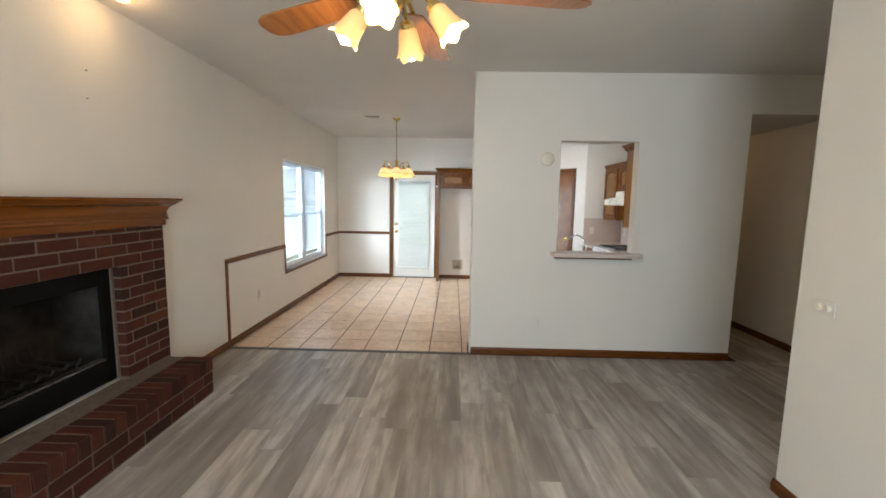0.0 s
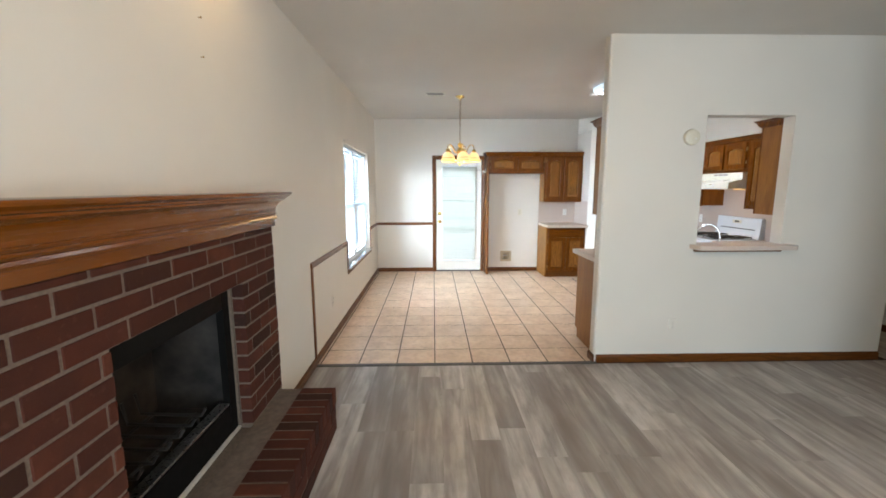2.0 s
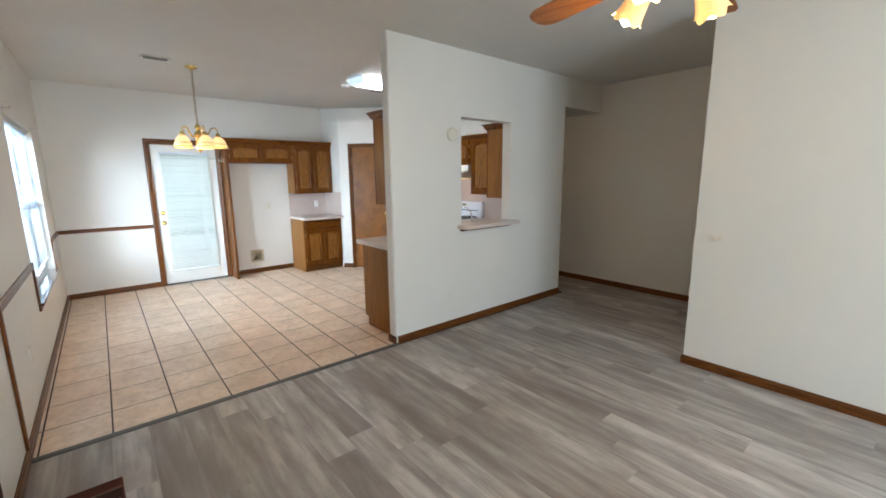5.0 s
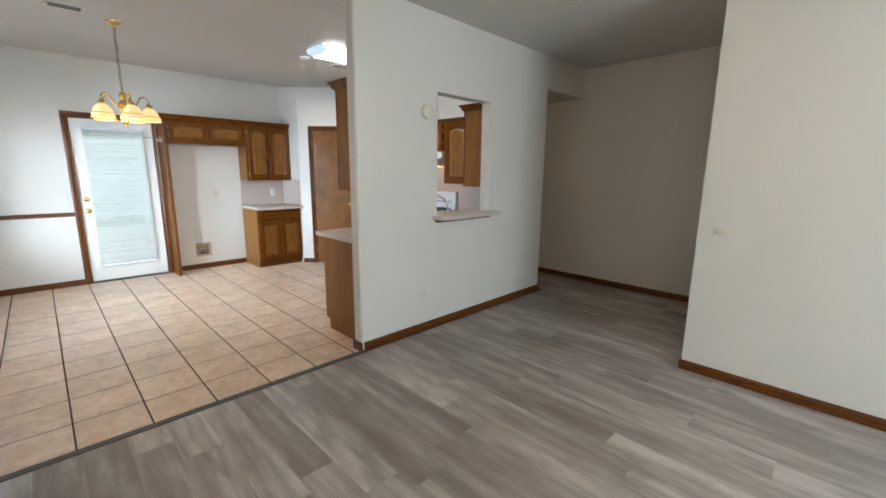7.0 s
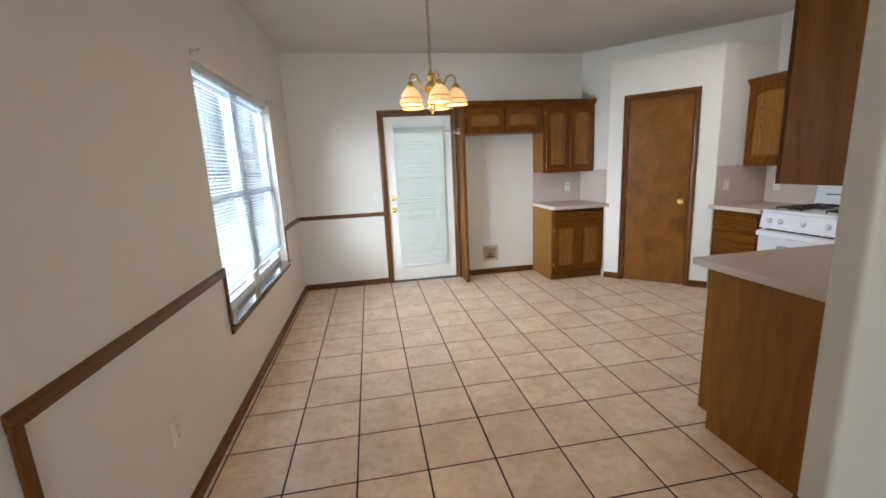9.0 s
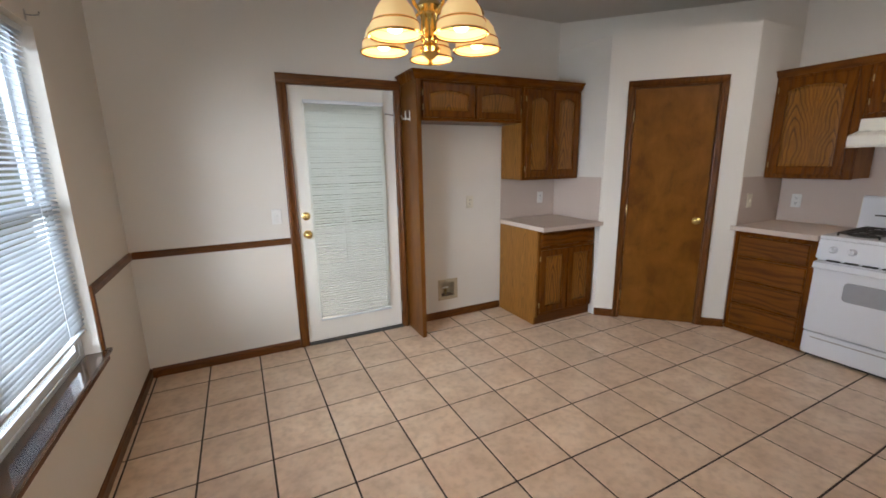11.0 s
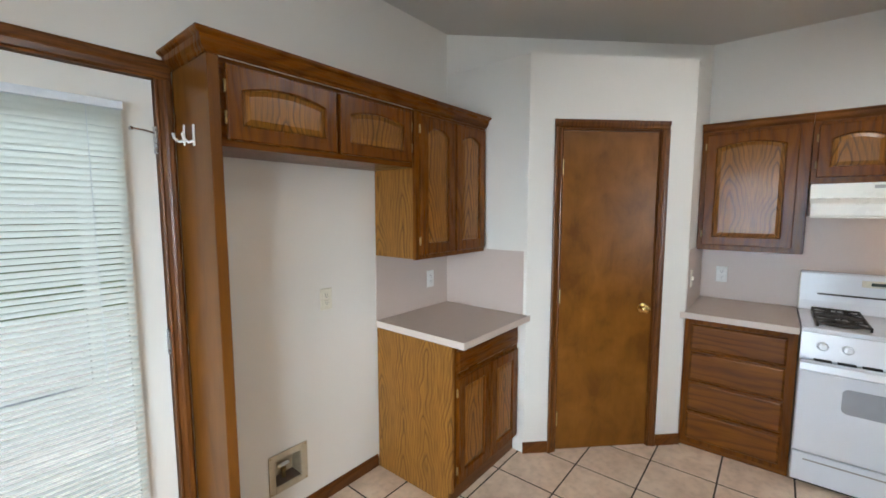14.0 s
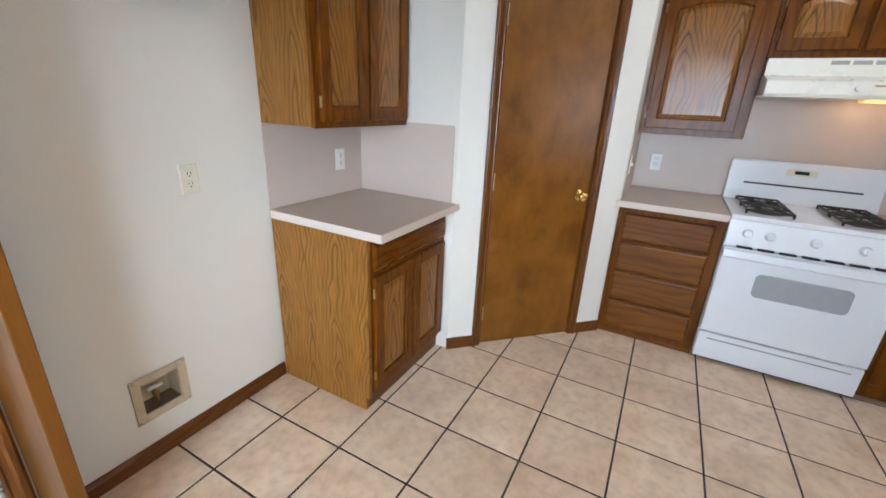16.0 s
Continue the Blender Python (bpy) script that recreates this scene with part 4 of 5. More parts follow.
worktop("worktop", [(0.864, 1.534, 7.396, BACK - 0.001, 0.868, 0.906)],
        [(0.860, 0.8635, 7.396, BACK - 0.012, 0.868, 0.906), (0.860, 1.570, 7.392, 7.3955, 0.868, 0.906)], "small taupe laminate worktop with a pale edge")
BS = 1.292
solid("backsplash", boxes((0.866, 1.532, BACK - 0.006, BACK - 0.0008, 0.907, BS)), SPLASH, "plain mauve laminate backsplash behind the small worktop", "backsplash")
solid("backsplash", boxes((PA.x - 0.006, PA.x - 0.0008, 7.432, BACK - 0.007, 0.907, BS + 0.013)), SPLASH, "plain mauve laminate backsplash on the pantry side", "backsplash")

# east run: drawers, stove, corner, sink run
S0, S1, SX = 5.335, 6.095, 2.252
EF = 2.300
cab = thing("drawer_cabinet", (2.6, 6.38, 0), "brown oak base cabinet with four drawers", "cabinet", "kitchen cabinets")
part("body", boxes((EF, EAST - 0.001, S1 + 0.004, PB.y - 0.002, 0.03, 0.866)), OAK, cab)
part("base_board", boxes((EF + 0.004, EF + 0.02, S1 + 0.004, PB.y - 0.002, 0.001, 0.03)), OAK_Y, cab)
for z0, h in ((0.062, 0.180), (0.258, 0.186), (0.460, 0.186), (0.662, 0.166)):
    slab_front(cab, (EF, PB.y - 0.042, z0), AY, NX, 0.475, h)
worktop("worktop", [(2.254, EAST - 0.001, S1 + 0.003, PB.y - 0.001, 0.868, 0.906)],
        [(2.250, 2.2535, S1 + 0.003, PB.y + 0.022, 0.868, 0.906)], "taupe laminate worktop between pantry and stove")
solid("backsplash", boxes((EAST - 0.006, EAST - 0.0008, 4.13, PB.y - 0.007, 0.907, BS + 0.01), (EAST - 0.006, EAST - 0.0008, S0 + 0.003, S1 + 0.001, BS + 0.01, 1.521)), SPLASH, "plain mauve laminate backsplash behind the stove", "backsplash")
solid("backsplash", boxes((2.29, EAST - 0.007, PB.y - 0.006, PB.y - 0.0008, 0.907, BS + 0.01)), SPLASH, "plain mauve laminate backsplash beside the pantry", "backsplash")

EU = 2.595


def east_upper(y0, y1, z0, doors, label):
    ob = thing("wall_cabinet", (EAST, (y0 + y1) / 2, z0), label, "cabinet", "kitchen cabinets")
    part("body", boxes((EU + 0.02, EAST - 0.001, y0 + 0.001, y1 - 0.001, z0 + 0.005, UZ)), OAK_PLAIN, ob)
    part("face_frame", rboxes(0.002, (EU, EU + 0.019, y0 + 0.001, y1 - 0.001, z0, UZ)), OAK, ob)
    for d1, d0, hg in doors:
        cab_door(ob, (EU - 0.001, d1, z0 + 0.035), AY, NX, d1 - d0, UZ - z0 - 0.06, 0.032, 0.055, hg)
    crown(ob, [(EU, y0), (EU, y1)], [(-1, 0), (-1, 0)], UZ - 0.004, 2.130, 0.036)
    return ob


east_upper(S1 + 0.004, PB.y - 0.002, 1.288, [(PB.y - 0.032, S1 + 0.062, -0.004)], "brown oak wall cabinet with one arched door")
east_upper(S0 + 0.001, S1 + 0.003, 1.716, [(S1 - 0.022, 5.735, -0.004), (5.715, S0 + 0.03, 0.36)], "short brown oak cabinet above the range hood")
east_upper(4.44, S0, 1.288, [(S0 - 0.04, 4.90, None), (4.885, 4.47, None)], "brown oak wall cabinet in the kitchen corner")


def north_facing_upper(x0, x1, label, doors, crown_ends):
    ob = thing("wall_cabinet", ((x0 + x1) / 2, PART_Y2, 1.29), label, "cabinet", "kitchen cabinets")
    part("body", boxes((x0, x1, PART_Y2 + 0.001, 4.405, 1.29, UZ)), OAK_PLAIN, ob)
    part("face_frame", boxes((x0, x1, 4.406, 4.424, 1.29, UZ)), OAK, ob)
    for a, b in doors:
        cab_door(ob, (b, 4.425, 1.318), (-1, 0, 0), (0, 1, 0), b - a, 0.742, 0.035, 0.055)
    crown(ob, *crown_ends, UZ - 0.004, 2.142, 0.046)
    return ob


north_facing_upper(0.44, 1.10, "brown oak wall cabinet on the partition's kitchen side", [(0.46, 0.765), (0.775, 1.08)],
                   ([(0.44, PART_Y2 + 0.001), (0.44, 4.424), (1.10, 4.424), (1.10, PART_Y2 + 0.001)], [(-1, 0), (-1, 1), (1, 1), (1, 0)]))
north_facing_upper(1.985, 2.56, "brown oak wall cabinet beside the pass-through", [(2.01, 2.27), (2.28, 2.54)],
                   ([(1.985, PART_Y2 + 0.001), (1.985, 4.424), (2.56, 4.424)], [(-1, 0), (-1, 1), (0, 1)]))

# sink run along the partition
CX0, CF2 = 0.425, 4.70
cab = thing("sink_cabinet", (1.4, 4.4, 0), "brown oak base cabinets under the sink worktop", "cabinet", "kitchen cabinets")
bm = bmesh.new()
prism(bm, [(PART_Y2 + 0.001, 0.001), (PART_Y2 + 0.001, 0.866), (CF2, 0.866), (CF2, 0.095), (CF2 - 0.06, 0.095), (CF2 - 0.06, 0.001)], lambda u, v, w: (w, u, v), CX0, CX0 + 0.018)
part("side_panel", bm, OAK_PLAIN, cab, "plain oak end panel")
part("body", boxes((CX0 + 0.019, EAST - 0.001, PART_Y2 + 0.001, CF2, 0.095, 0.866)), OAK, cab)
part("toe_kick", boxes((CX0 + 0.019, 2.3, CF2 - 0.06, CF2 - 0.05, 0.001, 0.094)), TRIM_X, cab)
for i in range(4):
    x = CX0 + 0.04 + i * 0.45
    cab_door(cab, (x + 0.42, CF2 + 0.001, 0.118), (-1, 0, 0), (0, 1, 0), 0.42, 0.575, 0.0, 0.055)
    slab_front(cab, (x + 0.42, CF2 + 0.001, 0.722), (-1, 0, 0), (0, 1, 0), 0.42, 0.118)
cab = thing("corner_cabinet", (2.6, 5.0, 0), "brown oak base cabinet beside the stove", "cabinet", "kitchen cabinets")
part("body", boxes((EF, EAST - 0.001, CF2 + 0.003, S0 - 0.004, 0.03, 0.866)), OAK, cab)
slab_front(cab, (EF, S0 - 0.03, 0.722), AY, NX, 0.40, 0.118)
cab_door(cab, (EF, S0 - 0.03, 0.118), AY, NX, 0.40, 0.575, 0.0, 0.055)

SKX0, SKX1, SKY0, SKY1 = 1.20, 1.90, 4.24, 4.62
worktop("worktop", [(0.395, SKX0, 4.121, 4.772, 0.868, 0.906), (SKX1, EAST - 0.001, 4.121, 4.772, 0.868, 0.906), (SKX0, SKX1, 4.121, SKY0, 0.868, 0.906),
                    (SKX0, SKX1, SKY1, 4.772, 0.868, 0.906), (2.254, EAST - 0.001, 4.773, S0 - 0.003, 0.868, 0.906)],
        [(0.391, 0.3945, 4.121, 4.776, 0.868, 0.906), (0.395, 2.254, 4.7725, 4.776, 0.868, 0.906)], "L-shaped taupe laminate worktop around the sink")
sink = thing("sink", (1.55, 4.43, 0.9), "double-bowl white enamel kitchen sink", "sink")
bm = bmesh.new()
for q in ((SKX0 + 0.01, 1.54), (1.56, SKX1 - 0.01)):
    for z0, inset in ((0.78, 0.02),):
        box(bm, q[0], q[1], SKY0 + 0.01, SKY1 - 0.01, z0, z0 + 0.01)
    box(bm, q[0], q[0] + 0.008, SKY0 + 0.01, SKY1 - 0.01, 0.79, 0.908)
    box(bm, q[1] - 0.008, q[1], SKY0 + 0.01, SKY1 - 0.01, 0.79, 0.908)
    box(bm, q[0] + 0.008, q[1] - 0.008, SKY0 + 0.01, SKY0 + 0.018, 0.79, 0.908)
    box(bm, q[0] + 0.008, q[1] - 0.008, SKY1 - 0.018, SKY1 - 0.01, 0.79, 0.908)
part("bowl", bm, ENAMEL, sink)
part("rim", rboxes(0.004, (SKX0 - 0.012, SKX1 + 0.012, SKY0 - 0.045, SKY0 + 0.008, 0.907, 0.917), (SKX0 - 0.012, SKX1 + 0.012, SKY1 - 0.009, SKY1 + 0.012, 0.907, 0.917),
                   (SKX0 - 0.012, SKX0 + 0.008, SKY0 + 0.0085, SKY1 - 0.0095, 0.907, 0.917), (SKX1 - 0.008, SKX1 + 0.012, SKY0 + 0.0085, SKY1 - 0.0095, 0.907, 0.917),
                   (1.535, 1.565, SKY0 + 0.0085, SKY1 - 0.0095, 0.907, 0.917)), ENAMEL, sink)
tap = thing("kitchen_faucet", (1.47, 4.215, 0.917), "chrome kitchen faucet with a high arched spout", "faucet")
bm = bmesh.new()
rbox(bm, 1.36, 1.60, 4.200, 4.236, 0.918, 0.930, 0.005)
lathe(bm, (1.54, 4.218, 0.928), [(0.022, 0), (0.020, 0.02), (0.014, 0.04), (0.012, 0.05)], seg=14)
part("base", bm, CHROME, tap, smooth=True)
bm = bmesh.new()
tube(bm, [(1.54, 4.218, 0.97)] + [(1.452 + 0.088 * math.cos(a), 4.218 + 0.04 * (1 - math.cos(a)), 1.085 + 0.118 * math.sin(a)) for a in [math.pi * i / 14 for i in range(15)]] + [(1.364, 4.298, 1.04)], 0.009, 10)
part("spout", bm, CHROME, tap, smooth=True)
for x, s in ((1.385, -1), (1.585, 1)):
    bm = bmesh.new()
    lathe(bm, (x, 4.218, 0.930), [(0.018, 0), (0.016, 0.03), (0.012, 0.05), (0.004, 0.052)], seg=12)
    tube(bm, [(x, 4.218, 0.975), (x + s * 0.045, 4.225, 0.995)], 0.005, 8)
    part("lever", bm, CHROME, tap, smooth=True)
spray = thing("side_sprayer", (1.33, 4.215, 0.917), "small chrome side sprayer beside the faucet", "sprayer")
bm = bmesh.new()
lathe(bm, (1.33, 4.218, 0.918), [(0.018, 0), (0.016, 0.015), (0.010, 0.02), (0.011, 0.06), (0.016, 0.09), (0.015, 0.11), (0.004, 0.115)], seg=14)
part("nozzle", bm, CHROME, spray, smooth=True)

# pass-through shelf
bm = bmesh.new()
sx0, sx1, sy0 = 1.130, 1.988, 3.866
poly = [(PASS_X0 + 0.001, PART_Y2 + 0.0), (PASS_X0 + 0.001, PART_Y - 0.001), (sx0, PART_Y - 0.001), (sx0, sy0 + 0.055)]
poly += [(sx0 + 0.055 - 0.055 * math.cos(a), sy0 + 0.055 - 0.055 * math.sin(a)) for a in [math.pi / 2 * i / 6 for i in range(1, 7)]]
poly += [(sx1 - 0.055 + 0.055 * math.sin(a), sy0 + 0.055 - 0.055 * math.cos(a)) for a in [math.pi / 2 * i / 6 for i in range(7)]]
poly += [(sx1, PART_Y - 0.001), (PASS_X1 - 0.001, PART_Y - 0.001), (PASS_X1 - 0.001, PART_Y2)]
prism(bm, poly, lambda u, v, w: (u, v, w), PASS_Z0 + 0.001, PASS_Z0 + 0.036)
shelf = thing("pass_through_shelf", (1.53, PART_Y, PASS_Z0), "beige laminate shelf with rounded corners in the pass-through", "shelf")
part("board", bm, LAMINATE_EDGE, shelf)
part("support_strip", rboxes(0.003, (sx0 + 0.035, sx1 - 0.08, 3.965, PART_Y - 0.001, PASS_Z0 - 0.026, PASS_Z0)), TRIM_X, shelf, "dark wood support strip")


# ---- stove and hood ----
def stove():
    ob = thing("gas_stove", ((SX + EAST) / 2, (S0 + S1) / 2, 0), "white enamel gas stove with black grates", "stove")
    y0, y1, xb = S0 + 0.002, S1 - 0.002, EAST - 0.008
    part("body", rboxes(0.004, (SX + 0.03, xb, y0, y1, 0.045, 0.885)), ENAMEL, ob)
    part("plinth", boxes((SX + 0.05, xb, y0 + 0.02, y1 - 0.02, 0.001, 0.045)), DARK, ob, "dark recessed base")
    bm = bmesh.new()
    rbox(bm, SX + 0.001, SX + 0.029, y0 + 0.002, y1 - 0.002, 0.03, 0.198, 0.008, 3)
    dr = part("drawer", bm, ENAMEL, ob, "white lower drawer", True)
    part("pull_groove", rboxes(0.002, (SX - 0.0035, SX + 0.0005, y0 + 0.05, y1 - 0.05, 0.158, 0.166)), VENT_GREY, dr)
    bm = bmesh.new()
    rbox(bm, SX - 0.010, SX + 0.029, y0 + 0.002, y1 - 0.002, 0.208, 0.735, 0.010, 3)
    door = part("oven_door", bm, ENAMEL, ob, "white oven door", True)
    bm = bmesh.new()
    cy, cz, hw, hh, rr = (y0 + y1) / 2 - 0.01, 0.545, 0.205, 0.068, 0.028
    pts = []
    for qx, qz, a0 in ((1, 1, 0), (-1, 1, 90), (-1, -1, 180), (1, -1, 270)):
        for i in range(6):
            a = radians(a0 + 90 * i / 5)
            pts.append((cy + qx * (hw - rr) + rr * math.cos(a), cz + qz * (hh - rr) + rr * math.sin(a)))
    prism(bm, pts, lambda u, v, w: (SX - 0.0102 - w, u, v), 0.0, 0.0018)
    part("oven_window", bm, OVEN_GLASS, door, "grey tinted oven window")
    bm = bmesh.new()
    prism(bm, [(SX - 0.040, 0.690), (SX - 0.034, 0.682), (SX - 0.0105, 0.690), (SX - 0.0105, 0.730), (SX - 0.034, 0.726)], lambda u, v, w: (u, w, v), y0 + 0.004, y1 - 0.004)
    part("handle", bm, ENAMEL, door, "full-width white handle")
    bm = bmesh.new()
    for i in range(7):
        c = y0 + 0.09 + i * 0.095
        box(bm, SX - 0.006, SX + 0.02, c - 0.036, c + 0.036, 0.738, 0.745)
    part("vent_slot", bm, DARK, ob, "dark oven vent slots")
    bm = bmesh.new()
    prism(bm, [(SX - 0.008, 0.752), (SX + 0.030, 0.752), (SX + 0.060, 0.888), (SX + 0.012, 0.888)], lambda u, v, w: (u, w, v), y0 + 0.001, y1 - 0.001)
    bmesh.ops.bevel(bm, geom=list(bm.edges), offset=0.004, segments=2, affect="EDGES")
    panel = part("control_panel", bm, ENAMEL, ob, "white sloped control panel")
    for f in (0.12, 0.25, 0.50, 0.75, 0.88):
        c = y1 - (y1 - y0) * f
        bm = bmesh.new()
        lathe(bm, (SX + 0.000, c, 0.822), [(0.024, 0), (0.024, 0.005), (0.019, 0.012), (0.017, 0.026), (0.002, 0.027)], (-1, 0, 0.15), 18)
        kn = part("knob", bm, ENAMEL, panel, "white dial knob", True)
        part("pointer", rboxes(0.0015, (SX - 0.034, SX - 0.024, c - 0.004, c + 0.004, 0.812, 0.842)), ENAMEL, kn)
    part("cooktop", rboxes(0.006, (SX + 0.012, xb - 0.03, y0, y1, 0.889, 0.914)), ENAMEL, ob, "white cooktop")
    for cyy in (y1 - 0.175, y0 + 0.175):
        for cxx in (SX + 0.19, SX + 0.43):
            bm = bmesh.new()
            lathe(bm, (cxx, cyy, 0.9145), [(0.085, 0), (0.082, 0.002), (0.045, 0.003)], seg=24)
            lathe(bm, (cxx, cyy, 0.9175), [(0.040, 0), (0.040, 0.012), (0.030, 0.016), (0.002, 0.017)], seg=18)
            part("burner", bm, IRON, ob, "black gas burner")
            bm = bmesh.new()
            h, w = 0.934, 0.105
            for s in (-1, 1):
                tube(bm, [(cxx - w, cyy + s * w, h), (cxx + w, cyy + s * w, h)], 0.006, 6)
                tube(bm, [(cxx + s * w, cyy - w, h), (cxx + s * w, cyy + w, h)], 0.006, 6)
                for q in (-1, 1):
                    tube(bm, [(cxx + s * w, cyy + q * w, 0.9145), (cxx + s * w, cyy + q * w, h + 0.004)], 0.006, 6)
                    tube(bm, [(cxx + s * w, cyy + q * w, h), (cxx + s * 0.028, cyy + q * 0.028, h + 0.004)], 0.005, 6)
                tube(bm, [(cxx + s * w, cyy, h), (cxx + s * 0.03, cyy, h + 0.004)], 0.005, 6)
                tube(bm, [(cxx, cyy + s * w, h), (cxx, cyy + s * 0.03, h + 0.004)], 0.005, 6)
            part("grate", bm, IRON, ob, "black iron grate")
    bm = bmesh.new()
    prism(bm, [(xb - 0.075, 0.915), (xb, 0.915), (xb, 1.140), (xb - 0.015, 1.163), (xb - 0.040, 1.163), (xb - 0.052, 1.150), (xb - 0.058, 1.01), (xb - 0.062, 0.975)], lambda u, v, w: (u, w, v), y0 + 0.004, y1 - 0.004)
    bg = part("backguard", bm, ENAMEL, ob, "white backguard")
    part("vent_line", boxes((xb - 0.0625, xb - 0.055, y0 + 0.09, y1 - 0.09, 1.016, 1.026)), DARK, bg, "dark vent line")
    c = (y0 + y1) / 2 + 0.015
    part("clock_panel", rboxes(0.0015, (xb - 0.0585, xb - 0.0535, c - 0.075, c + 0.075, 1.085, 1.125)), ALMOND, bg)
    part("clock_display", boxes((xb - 0.0605, xb - 0.059, c - 0.035, c + 0.035, 1.096, 1.116)), DISPLAY, bg, "dark green clock display")
    bm = bmesh.new()
    prism(bm, [(xb - 0.0755, 0.916), (xb - 0.001, 0.916), (xb - 0.001, 1.136), (xb - 0.018, 1.158), (xb - 0.038, 1.158), (xb - 0.05, 1.146), (xb - 0.06, 0.98)], lambda u, v, w: (u, w, v), y1 - 0.0035, y1)
    part("end_trim", bm, ALMOND, bg, "yellowed end trim")


stove()


def hood():
    ob = thing("range_hood", (EAST, (S0 + S1) / 2, 1.53), "almond white under-cabinet range hood", "range hood")
    y0, y1 = S0 + 0.004, S1 - 0.002
    bm = bmesh.new()
    prism(bm, [(EAST - 0.001, 1.522), (2.395, 1.522), (2.388, 1.531), (2.388, 1.592), (2.41, 1.602), (EU - 0.045, 1.628), (EU - 0.045, 1.712), (EAST - 0.001, 1.712)], lambda u, v, w: (u, w, v), y0, y1)
    bmesh.ops.bevel(bm, geom=list(bm.edges), offset=0.003, segments=2, affect="EDGES")
    part("shell", bm, HOOD_WHITE, ob)
    for i in range(3):
        c = y1 - 0.30 - i * 0.085
        part("vent_grille", boxes((EU - 0.0475, EU - 0.0452, c - 0.036, c + 0.036, 1.680, 1.699)), VENT_GREY, ob, "grey vent grille")
    for c in (y1 - 0.36, y1 - 0.50):
        bm = bmesh.new()
        lathe(bm, (2.389, c, 1.562), [(0.014, 0), (0.012, 0.012), (0.002, 0.013)], (-1, 0, 0), 14)
        part("knob", bm, PLASTIC, ob, smooth=True)
    part("badge", boxes((2.386, 2.3875, y1 - 0.46, y1 - 0.415, 1.570, 1.578)), OLD_BRASS, ob, "small metal badge")
    part("lamp_lens", rboxes(0.003, (2.66, 2.76, 5.48, 5.62, 1.509, 1.5215)), SHADE, ob, "lit lamp lens under the hood")
    part("lip", rboxes(0.003, (2.384, 2.40, y0 - 0.001, y1 + 0.001, 1.515, 1.5215)), HOOD_WHITE, ob)


hood()
bulb_light("hood_bulb_light", (2.71, 5.55, 1.472), 0.7)


# ---- fixtures on walls ----
def outlet(p, n, name="outlet", kind="duplex", material=ALMOND, label="almond duplex power outlet on the wall"):
    """A wall plate at p, facing n."""
    p, n = Vector(p), Vector(n).normalized()
    a = UP.cross(n).normalized()

    def blk(u0, u1, v0, v1, d0, d1, r=0.0015):
        bm = bmesh.new()
        rings = []
        for e, d in ((0, d0), (0, d1 - r), (r, d1)):
            rings.append([p + a * u + UP * v + n * d for u, v in ((u0 + e, v0 + e), (u1 - e, v0 + e), (u1 - e, v1 - e), (u0 + e, v1 - e))])
        loft(bm, rings)
        return bm

    ob = thing(name, p, label, "outlet" if kind == "duplex" else "switch", "wall plates")
    w = 0.035
    part("plate", blk(-w, w, -0.057, 0.057, 0.0006, 0.006, 0.003), material, ob)
    if kind == "duplex":
        for c in (-0.0195, 0.0195):
            f = part("socket", blk(-0.0165, 0.0165, c - 0.014, c + 0.014, 0.0062, 0.0085), material, ob)
            for u in (-0.0065, 0.0065):
                part("slot", blk(u - 0.0013, u + 0.0013, c - 0.001, c + 0.008, 0.0086, 0.0092, 0.0002), DARK, f)
            part("slot", blk(-0.0025, 0.0025, c - 0.010, c - 0.005, 0.0086, 0.0092, 0.0002), DARK, f)
    else:
        part("toggle", blk(-0.005, 0.005, -0.011, 0.011, 0.0062, 0.016), material, ob)
    return ob


outlet((0.521, BACK, 1.095), (0, -1, 0))
outlet((1.347, BACK - 0.006, 1.095), (0, -1, 0), material=PLASTIC, label="white duplex power outlet on the backsplash")
outlet((EAST - 0.006, 6.527, 1.088), (-1, 0, 0), material=PLASTIC, label="white duplex power outlet on the backsplash")
outlet((2.42, PB.y - 0.006, 1.105), (0, -1, 0), "light_switch", "toggle", label="almond light switch beside the pantry")
outlet((-1.165, BACK, 1.085), (0, -1, 0), "light_switch", "toggle", PLASTIC, "white light switch beside the back door")
outlet((1.036, PART_Y, 0.34), (0, -1, 0), material=WALL, label="painted-over white outlet low on the partition")

outlet((LEFT, 4.666, 0.40), (1, 0, 0), material=WALL, label="painted-over outlet low on the window wall")

sw = thing("dimmer_switch", (NEAR_X, 1.95, 1.06), "white wall plate with two almond rotary dimmers", "switch", "wall plates")
part("plate", rboxes(0.002, (NEAR_X - 0.006, NEAR_X - 0.0006, 1.893, 2.007, 1.024, 1.096)), WALL, sw)
for y in (1.925, 1.97):
    bm = bmesh.new()
    lathe(bm, (NEAR_X - 0.006, y, 1.06), [(0.017, 0), (0.016, 0.012), (0.013, 0.015), (0.002, 0.0155)], (-1, 0, 0), 16)
    part("dial", bm, ALMOND, sw, "almond dial", True)

det = thing("wall_smoke_detector", (1.06, PART_Y, 1.945), "round almond smoke detector on the partition", "smoke detector")
bm = bmesh.new()
lathe(bm, (1.06, PART_Y - 0.0006, 1.945), [(0.064, 0), (0.066, 0.012), (0.062, 0.026), (0.050, 0.034), (0.002, 0.036)], (0, -1, 0), 28)
part("case", bm, ALMOND, det, smooth=True)
part("test_button", rboxes(0.002, (1.074, 1.090, PART_Y - 0.040, PART_Y - 0.033, 1.925, 1.937)), PLASTIC, det)

